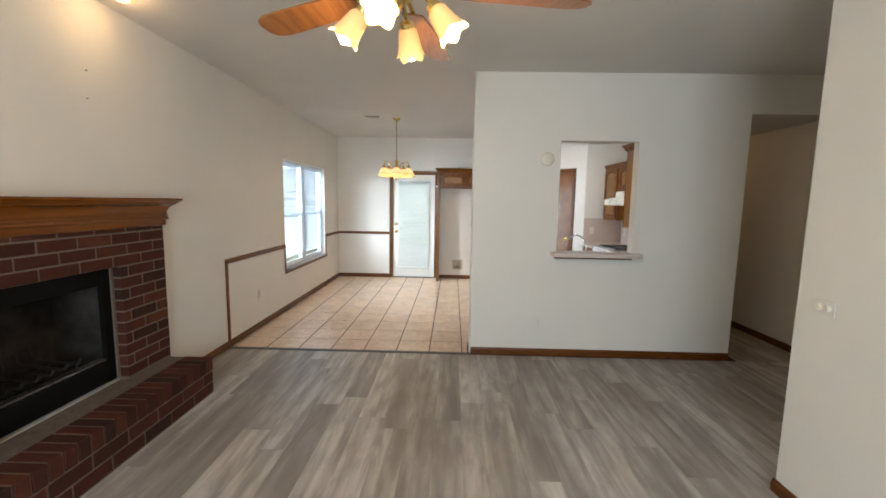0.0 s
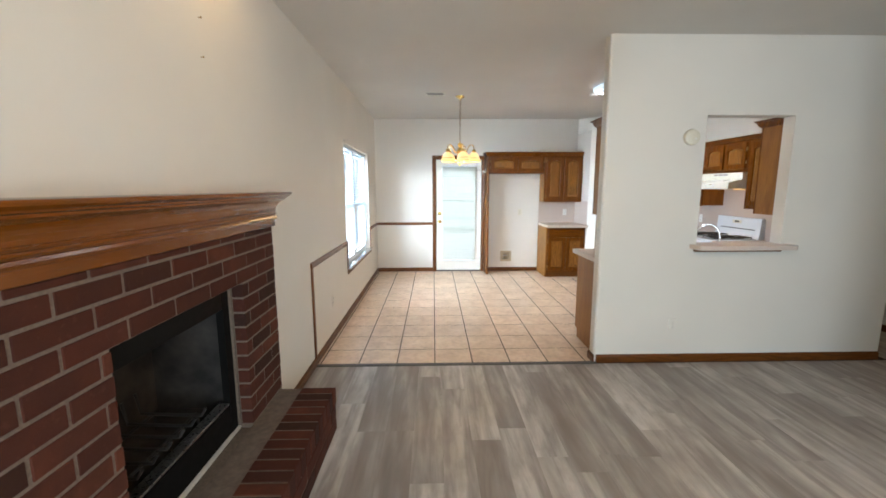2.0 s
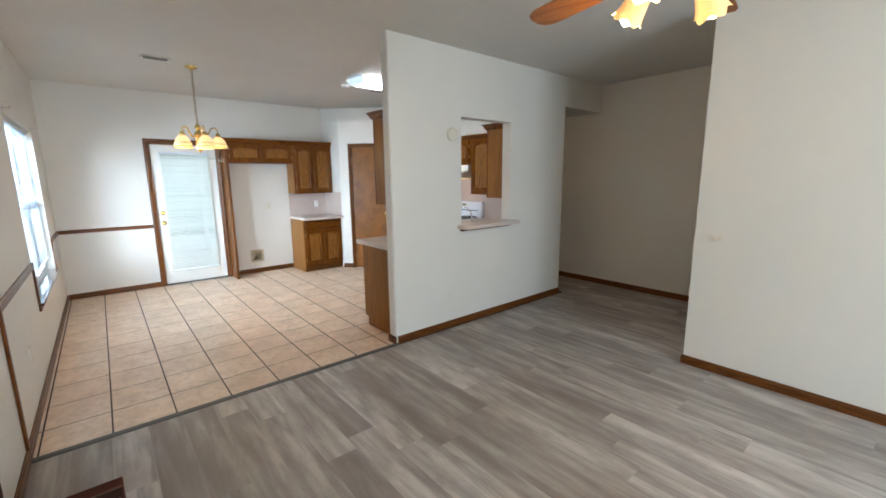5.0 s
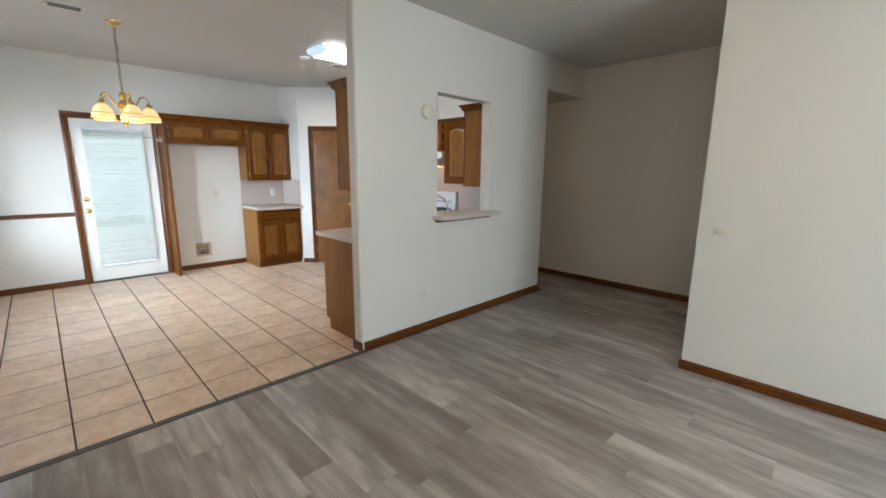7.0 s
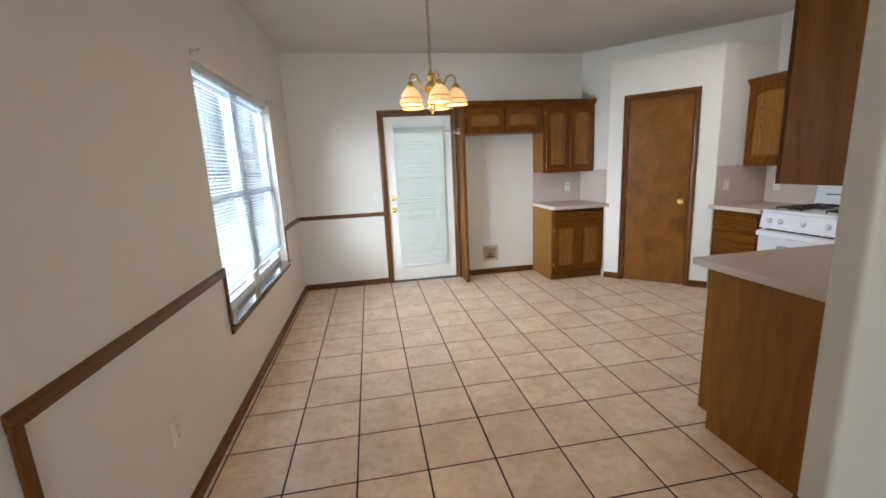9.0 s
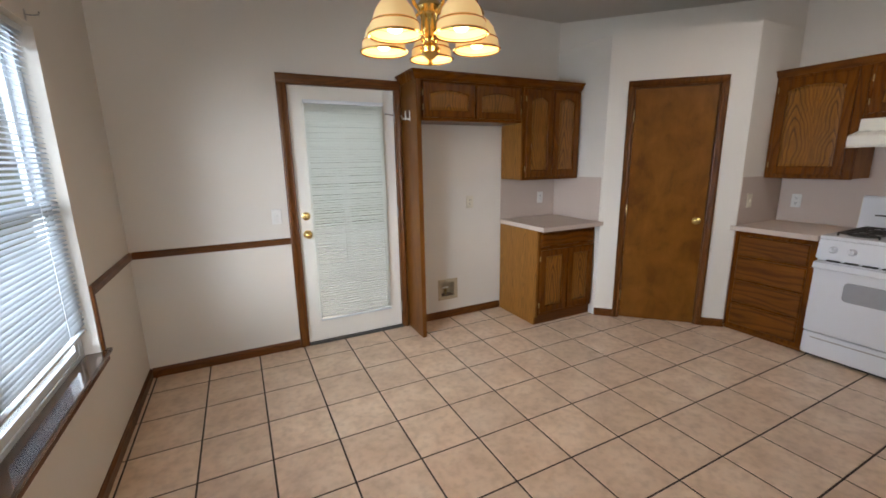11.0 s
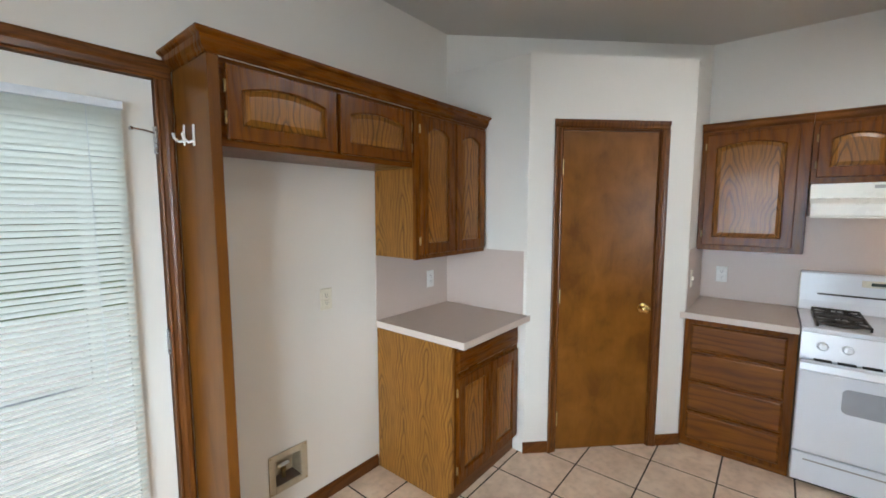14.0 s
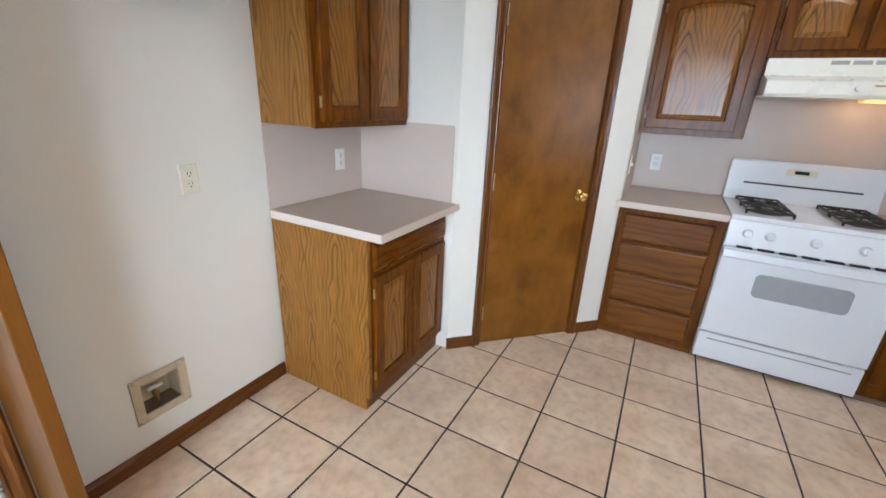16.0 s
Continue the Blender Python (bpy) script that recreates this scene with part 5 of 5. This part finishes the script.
ice = thing("water_outlet_box", ((ICE_X0 + ICE_X1) / 2, BACK, 0.24), "recessed almond refrigerator water outlet box", "outlet box")
e = 0.032
part("flange", rboxes(0.002, (ICE_X0 - e, ICE_X0 + 0.002, BACK - 0.007, BACK - 0.0006, ICE_Z0 - e, ICE_Z1 + e), (ICE_X1 - 0.002, ICE_X1 + e, BACK - 0.007, BACK - 0.0006, ICE_Z0 - e, ICE_Z1 + e),
                      (ICE_X0 + 0.002, ICE_X1 - 0.002, BACK - 0.007, BACK - 0.0006, ICE_Z0 - e, ICE_Z0 + 0.002), (ICE_X0 + 0.002, ICE_X1 - 0.002, BACK - 0.007, BACK - 0.0006, ICE_Z1 - 0.002, ICE_Z1 + e)), AGED, ice)
part("liner", boxes((ICE_X0 + 0.001, ICE_X0 + 0.004, BACK, BACK + 0.085, ICE_Z0 + 0.001, ICE_Z1 - 0.001), (ICE_X1 - 0.004, ICE_X1 - 0.001, BACK, BACK + 0.085, ICE_Z0 + 0.001, ICE_Z1 - 0.001),
                    (ICE_X0 + 0.004, ICE_X1 - 0.004, BACK, BACK + 0.085, ICE_Z1 - 0.004, ICE_Z1 - 0.001), (ICE_X0 + 0.004, ICE_X1 - 0.004, BACK + 0.082, BACK + 0.086, ICE_Z0 + 0.001, ICE_Z1 - 0.004)), AGED, ice)
part("liner_base", boxes((ICE_X0 + 0.004, ICE_X1 - 0.004, BACK, BACK + 0.082, ICE_Z0 + 0.001, ICE_Z0 + 0.004)), RUBBER, ice, "dirty box bottom")
bm = bmesh.new()
lathe(bm, (0.275, BACK + 0.045, ICE_Z0 + 0.004), [(0.009, 0), (0.009, 0.03), (0.014, 0.034), (0.014, 0.05), (0.006, 0.054), (0.006, 0.066)], seg=12)
valve = part("valve", bm, OLD_BRASS, ice, "brass valve", True)
part("valve_handle", rboxes(0.004, (0.245, 0.305, BACK + 0.036, BACK + 0.054, ICE_Z0 + 0.066, ICE_Z0 + 0.078)), PLASTIC, valve, "white valve handle")
for x in (ICE_X0 - 0.022, ICE_X1 + 0.022):
    for z in (ICE_Z0 - 0.022, ICE_Z1 + 0.022):
        bm = bmesh.new()
        lathe(bm, (x, BACK - 0.007, z), [(0.0045, 0), (0.003, 0.0015)], (0, -1, 0), 8)
        part("screw", bm, OLD_BRASS, ice)

for y, z in ((7.945, 1.835), (7.855, 1.825)):
    h = thing("adhesive_hook", (-0.131, y, z), "small white plastic hook stuck on the oak panel", "hook", "white hooks")
    part("back_plate", rboxes(0.003, (-0.136, -0.1306, y - 0.008, y + 0.008, z - 0.038, z + 0.038)), PLASTIC, h)
    bm = bmesh.new()
    tube(bm, [(-0.136, y, z - 0.020), (-0.150, y + 0.004, z - 0.026), (-0.162, y + 0.010, z - 0.014), (-0.164, y + 0.014, z + 0.004)], 0.005, 8)
    part("prong", bm, PLASTIC, h, smooth=True)


def ceiling_vent(x0, x1, y0, y1, material):
    ob = thing("ceiling_vent", ((x0 + x1) / 2, (y0 + y1) / 2, CEIL), "small louvred metal ceiling vent", "vent", "ceiling vents")
    z = CEIL - 0.0006
    part("backing", boxes((x0 + 0.030, x1 - 0.030, y0 + 0.030, y1 - 0.030, z - 0.002, z)), DARK, ob)
    part("frame", rboxes(0.002, (x0, x0 + 0.030, y0, y1, z - 0.010, z), (x1 - 0.030, x1, y0, y1, z - 0.010, z), (x0 + 0.030, x1 - 0.030, y0, y0 + 0.030, z - 0.010, z), (x0 + 0.030, x1 - 0.030, y1 - 0.030, y1, z - 0.010, z)), HOOD_WHITE, ob, "off-white metal frame")
    for i in range(6):
        y = y0 + 0.040 + i * (y1 - y0 - 0.080) / 5
        bm = bmesh.new()
        prism(bm, [(y - 0.007, z - 0.012), (y - 0.005, z - 0.013), (y + 0.006, z - 0.003), (y + 0.004, z - 0.0025)], lambda u, v, w: (w, u, v), x0 + 0.031, x1 - 0.031)
        part("slat", bm, material, ob)


ceiling_vent(-1.16, -0.90, 6.00, 6.17, VENT_GREY)
ceiling_vent(1.42, 1.70, 6.08, 6.24, VENT_GREY)
det = thing("ceiling_smoke_detector", (1.03, 6.08, CEIL), "round white smoke detector on the ceiling", "smoke detector")
bm = bmesh.new()
lathe(bm, (1.03, 6.08, CEIL - 0.0006), [(0.055, 0), (0.056, 0.012), (0.048, 0.028), (0.002, 0.032)], (0, 0, -1), 24)
part("case", bm, PLASTIC, det, smooth=True)

# fluorescent ceiling light in the kitchen
lamp = thing("fluorescent_ceiling_light", (1.42, 5.6, CEIL), "lit wrap-around fluorescent kitchen ceiling light", "ceiling light")
part("base", boxes((0.91, 2.10, 5.46, 5.74, CEIL - 0.022, CEIL - 0.0006)), ENAMEL, lamp)
bm = bmesh.new()
sec = [(5.43, CEIL - 0.023), (5.44, CEIL - 0.060), (5.49, CEIL - 0.084), (5.60, CEIL - 0.090), (5.71, CEIL - 0.084), (5.76, CEIL - 0.060), (5.77, CEIL - 0.023)]
loft(bm, [[(x, y, z) for y, z in sec] for x in (0.955, 2.045)])
part("diffuser", bm, DIFFUSER, lamp, "glowing white diffuser", True)
for x0, d in ((0.954, -1), (2.046, 1)):
    bm = bmesh.new()
    loft(bm, [[(x0 + d * q, 5.6 + (y - 5.6) * k, CEIL - 0.023 + (z - CEIL + 0.023) * k) for y, z in sec] for q, k in ((0.0, 1.0), (0.035, 0.98), (0.062, 0.86), (0.078, 0.6))])
    part("end_cap", bm, CAP_GLOW, lamp, "pale blue translucent end cap", True)

# recessed spot above the mantel
spot = thing("recessed_spotlight", (-1.86, 2.60, CEIL), "lit recessed brass eyeball ceiling spotlight", "spotlight")
bm = bmesh.new()
lathe(bm, (-1.86, 2.60, CEIL - 0.0006), [(0.062, 0), (0.064, 0.006), (0.052, 0.012), (0.044, 0.034), (0.040, 0.036), (0.036, 0.010)], (0, 0, -1), 24)
part("ring", bm, BRASS, spot, smooth=True)
bm = bmesh.new()
lathe(bm, (-1.86, 2.60, CEIL - 0.012), [(0.033, 0), (0.034, 0.012), (0.020, 0.022), (0.002, 0.024)], (0, 0, -1), 18)
part("bulb", bm, BULB, spot, "glowing bulb", True)
bulb_light("spot_bulb_light", (-1.86, 2.60, CEIL - 0.07), 1.9)


# ---- chandelier over the dining floor ----
def chandelier():
    cx, cy = -0.70, 6.25
    ob = thing("chandelier", (cx, cy, CEIL), "polished brass chandelier with five lit amber glass shades", "chandelier")
    bm = bmesh.new()
    lathe(bm, (cx, cy, CEIL - 0.0006), [(0.062, 0), (0.060, 0.012), (0.035, 0.028), (0.010, 0.036), (0.008, 0.045)], (0, 0, -1), 24)
    part("canopy", bm, BRASS, ob, smooth=True)
    z0, z1 = CEIL - 0.045, 2.16
    n = int((z0 - z1) / 0.024)
    bm = bmesh.new()
    for i in range(n):
        zc = z0 - (i + 0.5) * (z0 - z1) / n
        pts = []
        for k in range(9):
            a = 2 * math.pi * k / 8
            d = Vector((math.cos(a) * 0.011, 0, math.sin(a) * 0.018))
            if i % 2:
                d = Vector((0, d.x, d.z))
            pts.append(Vector((cx, cy, zc)) + d)
        tube(bm, pts, 0.0026, 5)
    part("chain", bm, OLD_BRASS, ob, "dull brass chain")
    bm = bmesh.new()
    tube(bm, [(cx + 0.010 * math.sin(i * 0.9), cy + 0.010 * math.cos(i * 0.9), z0 - i * (z0 - z1) / 24) for i in range(25)], 0.0035, 6)
    part("cord", bm, VENT_GREY, ob, "grey lamp cord woven through the chain")
    bm = bmesh.new()
    lathe(bm, (cx, cy, 1.828), [(0.003, 0), (0.010, 0.009), (0.007, 0.020), (0.020, 0.030), (0.037, 0.045), (0.039, 0.062), (0.024, 0.076), (0.033, 0.088), (0.033, 0.174), (0.042, 0.182),
                                (0.048, 0.200), (0.036, 0.221), (0.018, 0.242), (0.020, 0.262), (0.034, 0.279), (0.029, 0.297), (0.013, 0.315), (0.006, 0.337)], seg=24)
    part("column", bm, BRASS, ob, "turned brass column", True)
    for i in range(5):
        a = radians(63 + 72 * i)
        c, s = math.cos(a), math.sin(a)
        bm = bmesh.new()
        pts = []
        for r, z in ((0.030, 2.02), (0.055, 2.005), (0.085, 2.02), (0.105, 2.06), (0.125, 2.10), (0.155, 2.112), (0.180, 2.10), (0.190, 2.075), (0.190, 2.045)):
            pts.append((cx + c * r, cy + s * r, z))
        tube(bm, pts, 0.0065, 8)
        lathe(bm, (cx + c * 0.19, cy + s * 0.19, 2.012), [(0.026, 0), (0.030, 0.012), (0.022, 0.026), (0.014, 0.04)], seg=14)
        arm = part("arm", bm, BRASS, ob, "curved brass arm", True)
        bm = bmesh.new()
        base = (cx + c * 0.19, cy + s * 0.19, 2.012)
        prof = [(0.024, 0.0), (0.045, -0.016), (0.064, -0.040), (0.074, -0.068), (0.078, -0.078), (0.082, -0.084), (0.083, -0.106), (0.092, -0.119)]
        lathe(bm, base, prof, seg=24, caps=False)
        part("shade", bm, SHADE, arm, "glowing amber glass shade", True)
        bm = bmesh.new()
        lathe(bm, base, [(0.0755, -0.074), (0.0835, -0.081), (0.0765, -0.087)], seg=24, caps=False)
        lathe(bm, base, [(0.086, -0.112), (0.0945, -0.117), (0.0915, -0.123), (0.086, -0.119)], seg=24, caps=False)
        part("shade_rim", bm, BRASS, arm, "brass shade rim", True)
        bm = bmesh.new()
        lathe(bm, base, [(0.012, -0.01), (0.014, -0.04), (0.026, -0.066), (0.029, -0.084), (0.022, -0.104), (0.004, -0.112)], seg=14)
        part("bulb", bm, BULB, arm, "glowing bulb", True)
        bulb_light("chandelier_bulb_light", (base[0], base[1], base[2] - 0.15), 1.3)


chandelier()


# ---- ceiling fan with lights in the living room ----
def ceiling_fan():
    cx, cy = -0.045, 1.57
    ob = thing("ceiling_fan", (cx, cy, CEIL), "still ceiling fan with wooden blades and four lit lamps", "ceiling fan")
    bm = bmesh.new()
    lathe(bm, (cx, cy, CEIL - 0.0006), [(0.07, 0), (0.068, 0.02), (0.045, 0.05), (0.014, 0.06), (0.013, 0.20)], (0, 0, -1), 24)
    part("downrod", bm, BRASS, ob, smooth=True)
    bm = bmesh.new()
    lathe(bm, (cx, cy, 2.545), [(0.05, 0), (0.10, 0.02), (0.125, 0.05), (0.125, 0.13), (0.10, 0.17), (0.07, 0.19), (0.06, 0.24)], (0, 0, -1), 28)
    part("motor", bm, BRASS, ob, "brass motor housing", True)
    zb = 2.268
    for i in range(5):
        a = radians(80 + 72 * i)
        d, s = Vector((math.cos(a), math.sin(a), 0)), Vector((-math.sin(a), math.cos(a), 0))
        o = Vector((cx, cy, zb))
        bm = bmesh.new()
        outline = [(0.19, 0.045), (0.30, 0.058), (0.58, 0.068), (0.655, 0.066), (0.70, 0.050), (0.717, 0.022)]
        poly = outline + [(r, -w) for r, w in outline[::-1]]
        prism(bm, poly, lambda u, v, w: o + d * u + s * v + UP * (w + v * 0.21), 0, 0.007)
        part("blade", bm, FAN_WOOD, ob, "honey brown wooden blade")
        bm = bmesh.new()
        tube(bm, [o + d * 0.09 + UP * 0.045, o + d * 0.15 + UP * 0.02, o + d * 0.25 + UP * 0.014], 0.011, 8)
        part("blade_arm", bm, BRASS, ob, "brass blade arm", True)
    bm = bmesh.new()
    lathe(bm, (cx, cy, 2.31), [(0.05, 0), (0.062, 0.02), (0.058, 0.06), (0.030, 0.085), (0.012, 0.10), (0.008, 0.12)], (0, 0, -1), 24)
    part("light_hub", bm, BRASS, ob, "brass light fitting", True)
    for i in range(4):
        a = radians(82 + 90 * i)
        c, s = math.cos(a), math.sin(a)
        axis = Vector((c * 0.62, s * 0.62, -0.78)).normalized()
        bm = bmesh.new()
        root, tip = Vector((cx + c * 0.045, cy + s * 0.045, 2.27)), Vector((cx + c * 0.125, cy + s * 0.125, 2.215))
        tube(bm, [root, (root + tip) / 2 + UP * 0.016, tip], 0.008, 8)
        lathe(bm, tip, [(0.012, -0.01), (0.026, 0.0), (0.027, 0.018), (0.02, 0.022)], axis, 14)
        arm = part("lamp_arm", bm, BRASS, ob, "brass lamp arm", True)
        bm = bmesh.new()
        q = axis.to_track_quat("Z", "Y")
        rings = []
        for rad, h, lobe in ((0.024, 0, 0), (0.036, 0.012, 0), (0.041, 0.040, 0.01), (0.045, 0.070, 0.03), (0.051, 0.094, 0.06), (0.057, 0.108, 0.10)):
            ring = []
            for j in range(30):
                b = 2 * math.pi * j / 30
                wave = math.cos(5 * b)
                rr = rad * (1 + lobe * wave)
                ring.append(tip + axis * 0.018 + q @ Vector((rr * math.cos(b), rr * math.sin(b), h + 0.08 * lobe * wave)))
            rings.append(ring)
        loft(bm, rings, caps=False)
        part("shade", bm, FAN_SHADE, arm, "glowing frosted tulip shade", True)
        bm = bmesh.new()
        lathe(bm, tip + axis * 0.02, [(0.012, 0), (0.014, 0.03), (0.031, 0.062), (0.037, 0.088), (0.028, 0.112), (0.003, 0.126)], axis, 14)
        part("bulb", bm, BULB, arm, "glowing bulb", True)
        bulb_light("fan_bulb_light", tip + axis * 0.17, 4.5)


ceiling_fan()


# small fixtures: hallway lamp, nails left in the chimney wall
lamp = thing("hall_ceiling_light", (3.42, 6.2, 2.387), "lit flush hallway ceiling light", "ceiling light")
bm = bmesh.new()
lathe(bm, (3.42, 6.2, 2.386), [(0.10, 0), (0.10, 0.012), (0.085, 0.02)], (0, 0, -1), 24)
part("base", bm, BRASS, lamp, smooth=True)
bm = bmesh.new()
lathe(bm, (3.42, 6.2, 2.365), [(0.082, 0), (0.088, 0.03), (0.06, 0.07), (0.003, 0.085)], (0, 0, -1), 24)
part("globe", bm, SHADE, lamp, "glowing glass globe", True)
bulb_light("hall_bulb_light", (3.42, 6.2, 2.22), 3.0)
for y, z in ((2.557, 2.118), (2.562, 2.285)):
    bm = bmesh.new()
    lathe(bm, (LEFT + 0.0005, y, z), [(0.002, 0), (0.002, 0.012), (0.005, 0.012), (0.004, 0.0145)], (1, 0, 0), 8)
    solid("picture_nail", bm, OLD_BRASS, "small brass nail stuck in the fireplace wall", "nail", group="wall nails")

# ---- outdoors ----
solid("ground", boxes((-400, 400, -400, 400, -0.5, -0.3)), GRASS, "flat mown lawn around the house", "ground", "structure")
solid("pavement", boxes((-3.4, 3.2, OUT_N + 0.01, OUT_N + 6.5, -0.299, -0.05)), CONCRETE, "pale concrete patio behind the back door", "patio", "structure")
solid("porch_post", rboxes(0.01, (0.05, 0.15, OUT_N + 2.9, OUT_N + 3.0, -0.05, 2.5)), WHITE, "white wooden porch post on the patio", "post")

# ---- floor and brick pieces ----
rng = random.Random(4)


def piece(name, me, at, parent, turn=0.0):
    o = new(name, me)
    o.parent = parent
    if parent.data is None:
        o.matrix_parent_inverse = Matrix.Translation(-parent.location)
    o.location = at
    o.rotation_euler = (0, 0, turn)
    return o


def block_mesh(name, sx, sy, sz, e, material, cap=True):
    """A block with chamfered top edges, its base at z = 0."""
    bm = bmesh.new()
    rings = [[(x * (sx / 2 - k), y * (sy / 2 - k), z) for x, y in ((-1, -1), (1, -1), (1, 1), (-1, 1))] for k, z in ((0, 0), (0, sz - e), (e, sz))]
    loft(bm, rings)
    return mesh_of(name, bm, material)


TPX, TPY, TX, TY, GAP = 0.3364, 0.3462, -0.048, 7.450, 0.0085
cache = {}


def tile(x0, x1, y0, y1):
    x0, x1, y0, y1 = x0 + GAP / 2, x1 - GAP / 2, y0 + GAP / 2, y1 - GAP / 2
    if x1 - x0 < 0.02 or y1 - y0 < 0.02:
        return
    key = (round(x1 - x0, 3), round(y1 - y0, 3))
    if key not in cache:
        cache[key] = block_mesh("tile", key[0], key[1], 0.0055, 0.0022, TILE)
    piece("tile", cache[key], ((x0 + x1) / 2, (y0 + y1) / 2, -0.0042 + rng.uniform(-0.0002, 0.0002)), TILE_FLOOR)


for i in range(-7, 10):
    for j in range(-11, 3):
        tile(max(TX + i * TPX, LEFT + 0.002), min(TX + (i + 1) * TPX, EAST), max(TY + j * TPY, PART_Y + 0.008), min(TY + (j + 1) * TPY, BACK))

PW, PL = 0.181, 1.22
planks = {}
for region in ((LEFT, NEAR_X, SOUTH, PART_Y - 0.03), (NEAR_X, HALL_X, NEAR_Y, PART_Y - 0.03), (EAST + 0.12, HALL_X, PART_Y - 0.03, 7.28)):
    rx0, rx1, ry0, ry1 = region
    k0 = math.floor((rx0 - LEFT) / PW)
    for k in range(k0, math.ceil((rx1 - LEFT) / PW)):
        x0, x1 = max(LEFT + k * PW, rx0), min(LEFT + (k + 1) * PW, rx1)
        y = SOUTH - random.Random(k).uniform(0, PL)
        while y < ry1:
            y0, y1 = max(y, ry0), min(y + PL, ry1)
            if y1 - y0 > 0.01 and x1 - x0 > 0.01:
                key = (round(x1 - x0 - 0.0005, 3), round(y1 - y0 - 0.0005, 3))
                if key not in planks:
                    planks[key] = block_mesh("plank", key[0], key[1], 0.006, 0.0005, PLANK)
                piece("plank", planks[key], ((x0 + x1) / 2, (y0 + y1) / 2, -0.0062), FLOOR)
            y += PL

bricks = {}


def brick(parent, x0, x1, y0, y1, z0, z1):
    key = (round(x1 - x0, 3), round(y1 - y0, 3), round(z1 - z0, 3))
    if key not in bricks:
        bm = bmesh.new()
        a, b, c = (q / 2 for q in key)
        rbox(bm, -a, a, -b, b, -c, c, 0.0025, 1)
        bricks[key] = mesh_of("brick", bm, BRICK)
    piece("brick", bricks[key], ((x0 + x1) / 2 + rng.uniform(-0.0012, 0.0012), (y0 + y1) / 2, (z0 + z1) / 2), parent)


J = 0.011
for row in range(14):
    base, step = (HZ + row * PITCH, PITCH) if row < 10 else (OZ + (row - 10) * 0.074, 0.074)
    z0 = base + J * 0.5
    z1 = min(base + step - J * 0.5, 1.311)
    if z1 - z0 < 0.015:
        continue
    spans = [(FY0, FY1)] if z0 > OZ - 0.01 else [(FY0, OY0), (OY1, FY1)]
    for s0, s1 in spans:
        y = FY1 - (0.119 if row % 2 else 0.238)
        cuts = [FY1]
        while y > FY0 + 0.03:
            cuts.append(y)
            y -= 0.238
        cuts.append(FY0)
        for hi, lo in zip(cuts, cuts[1:]):
            lo, hi = max(lo, s0 - J / 2), min(hi, s1 + J / 2)
            if hi - lo > 0.035:
                brick(FIRE_CORE, FX - 0.06, FX, lo + J / 2, hi - J / 2, z0, z1)
# hearth: two stretcher courses, then a rowlock course with its tops showing
for row in range(2):
    z0, z1 = 0.010 + row * 0.088, 0.010 + row * 0.088 + 0.077
    y = HY1 - (0.119 if row else 0.0)
    if row:
        brick(HEARTH, HX - 0.09, HX, HY1 - 0.119 + J, HY1, z0, z1)
    while y > FY0 - 0.01:
        lo = max(y - 0.238 + J, FY0 - 0.02)
        if y - lo > 0.03:
            brick(HEARTH, HX - 0.09, HX, lo, y, z0, z1)
        y -= 0.238
    x = HX - 0.10
    while x > FX + 0.03:
        lo = max(x - 0.205, FX + 0.005)
        brick(HEARTH, lo, x - J, HY1 - 0.09, HY1, z0, z1)
        x -= 0.238
y = HY1
while y > FY0 - 0.01:
    brick(HEARTH, HX - 0.205, HX + 0.004, y - 0.066, y, 0.188, HZ)
    y -= 0.0765
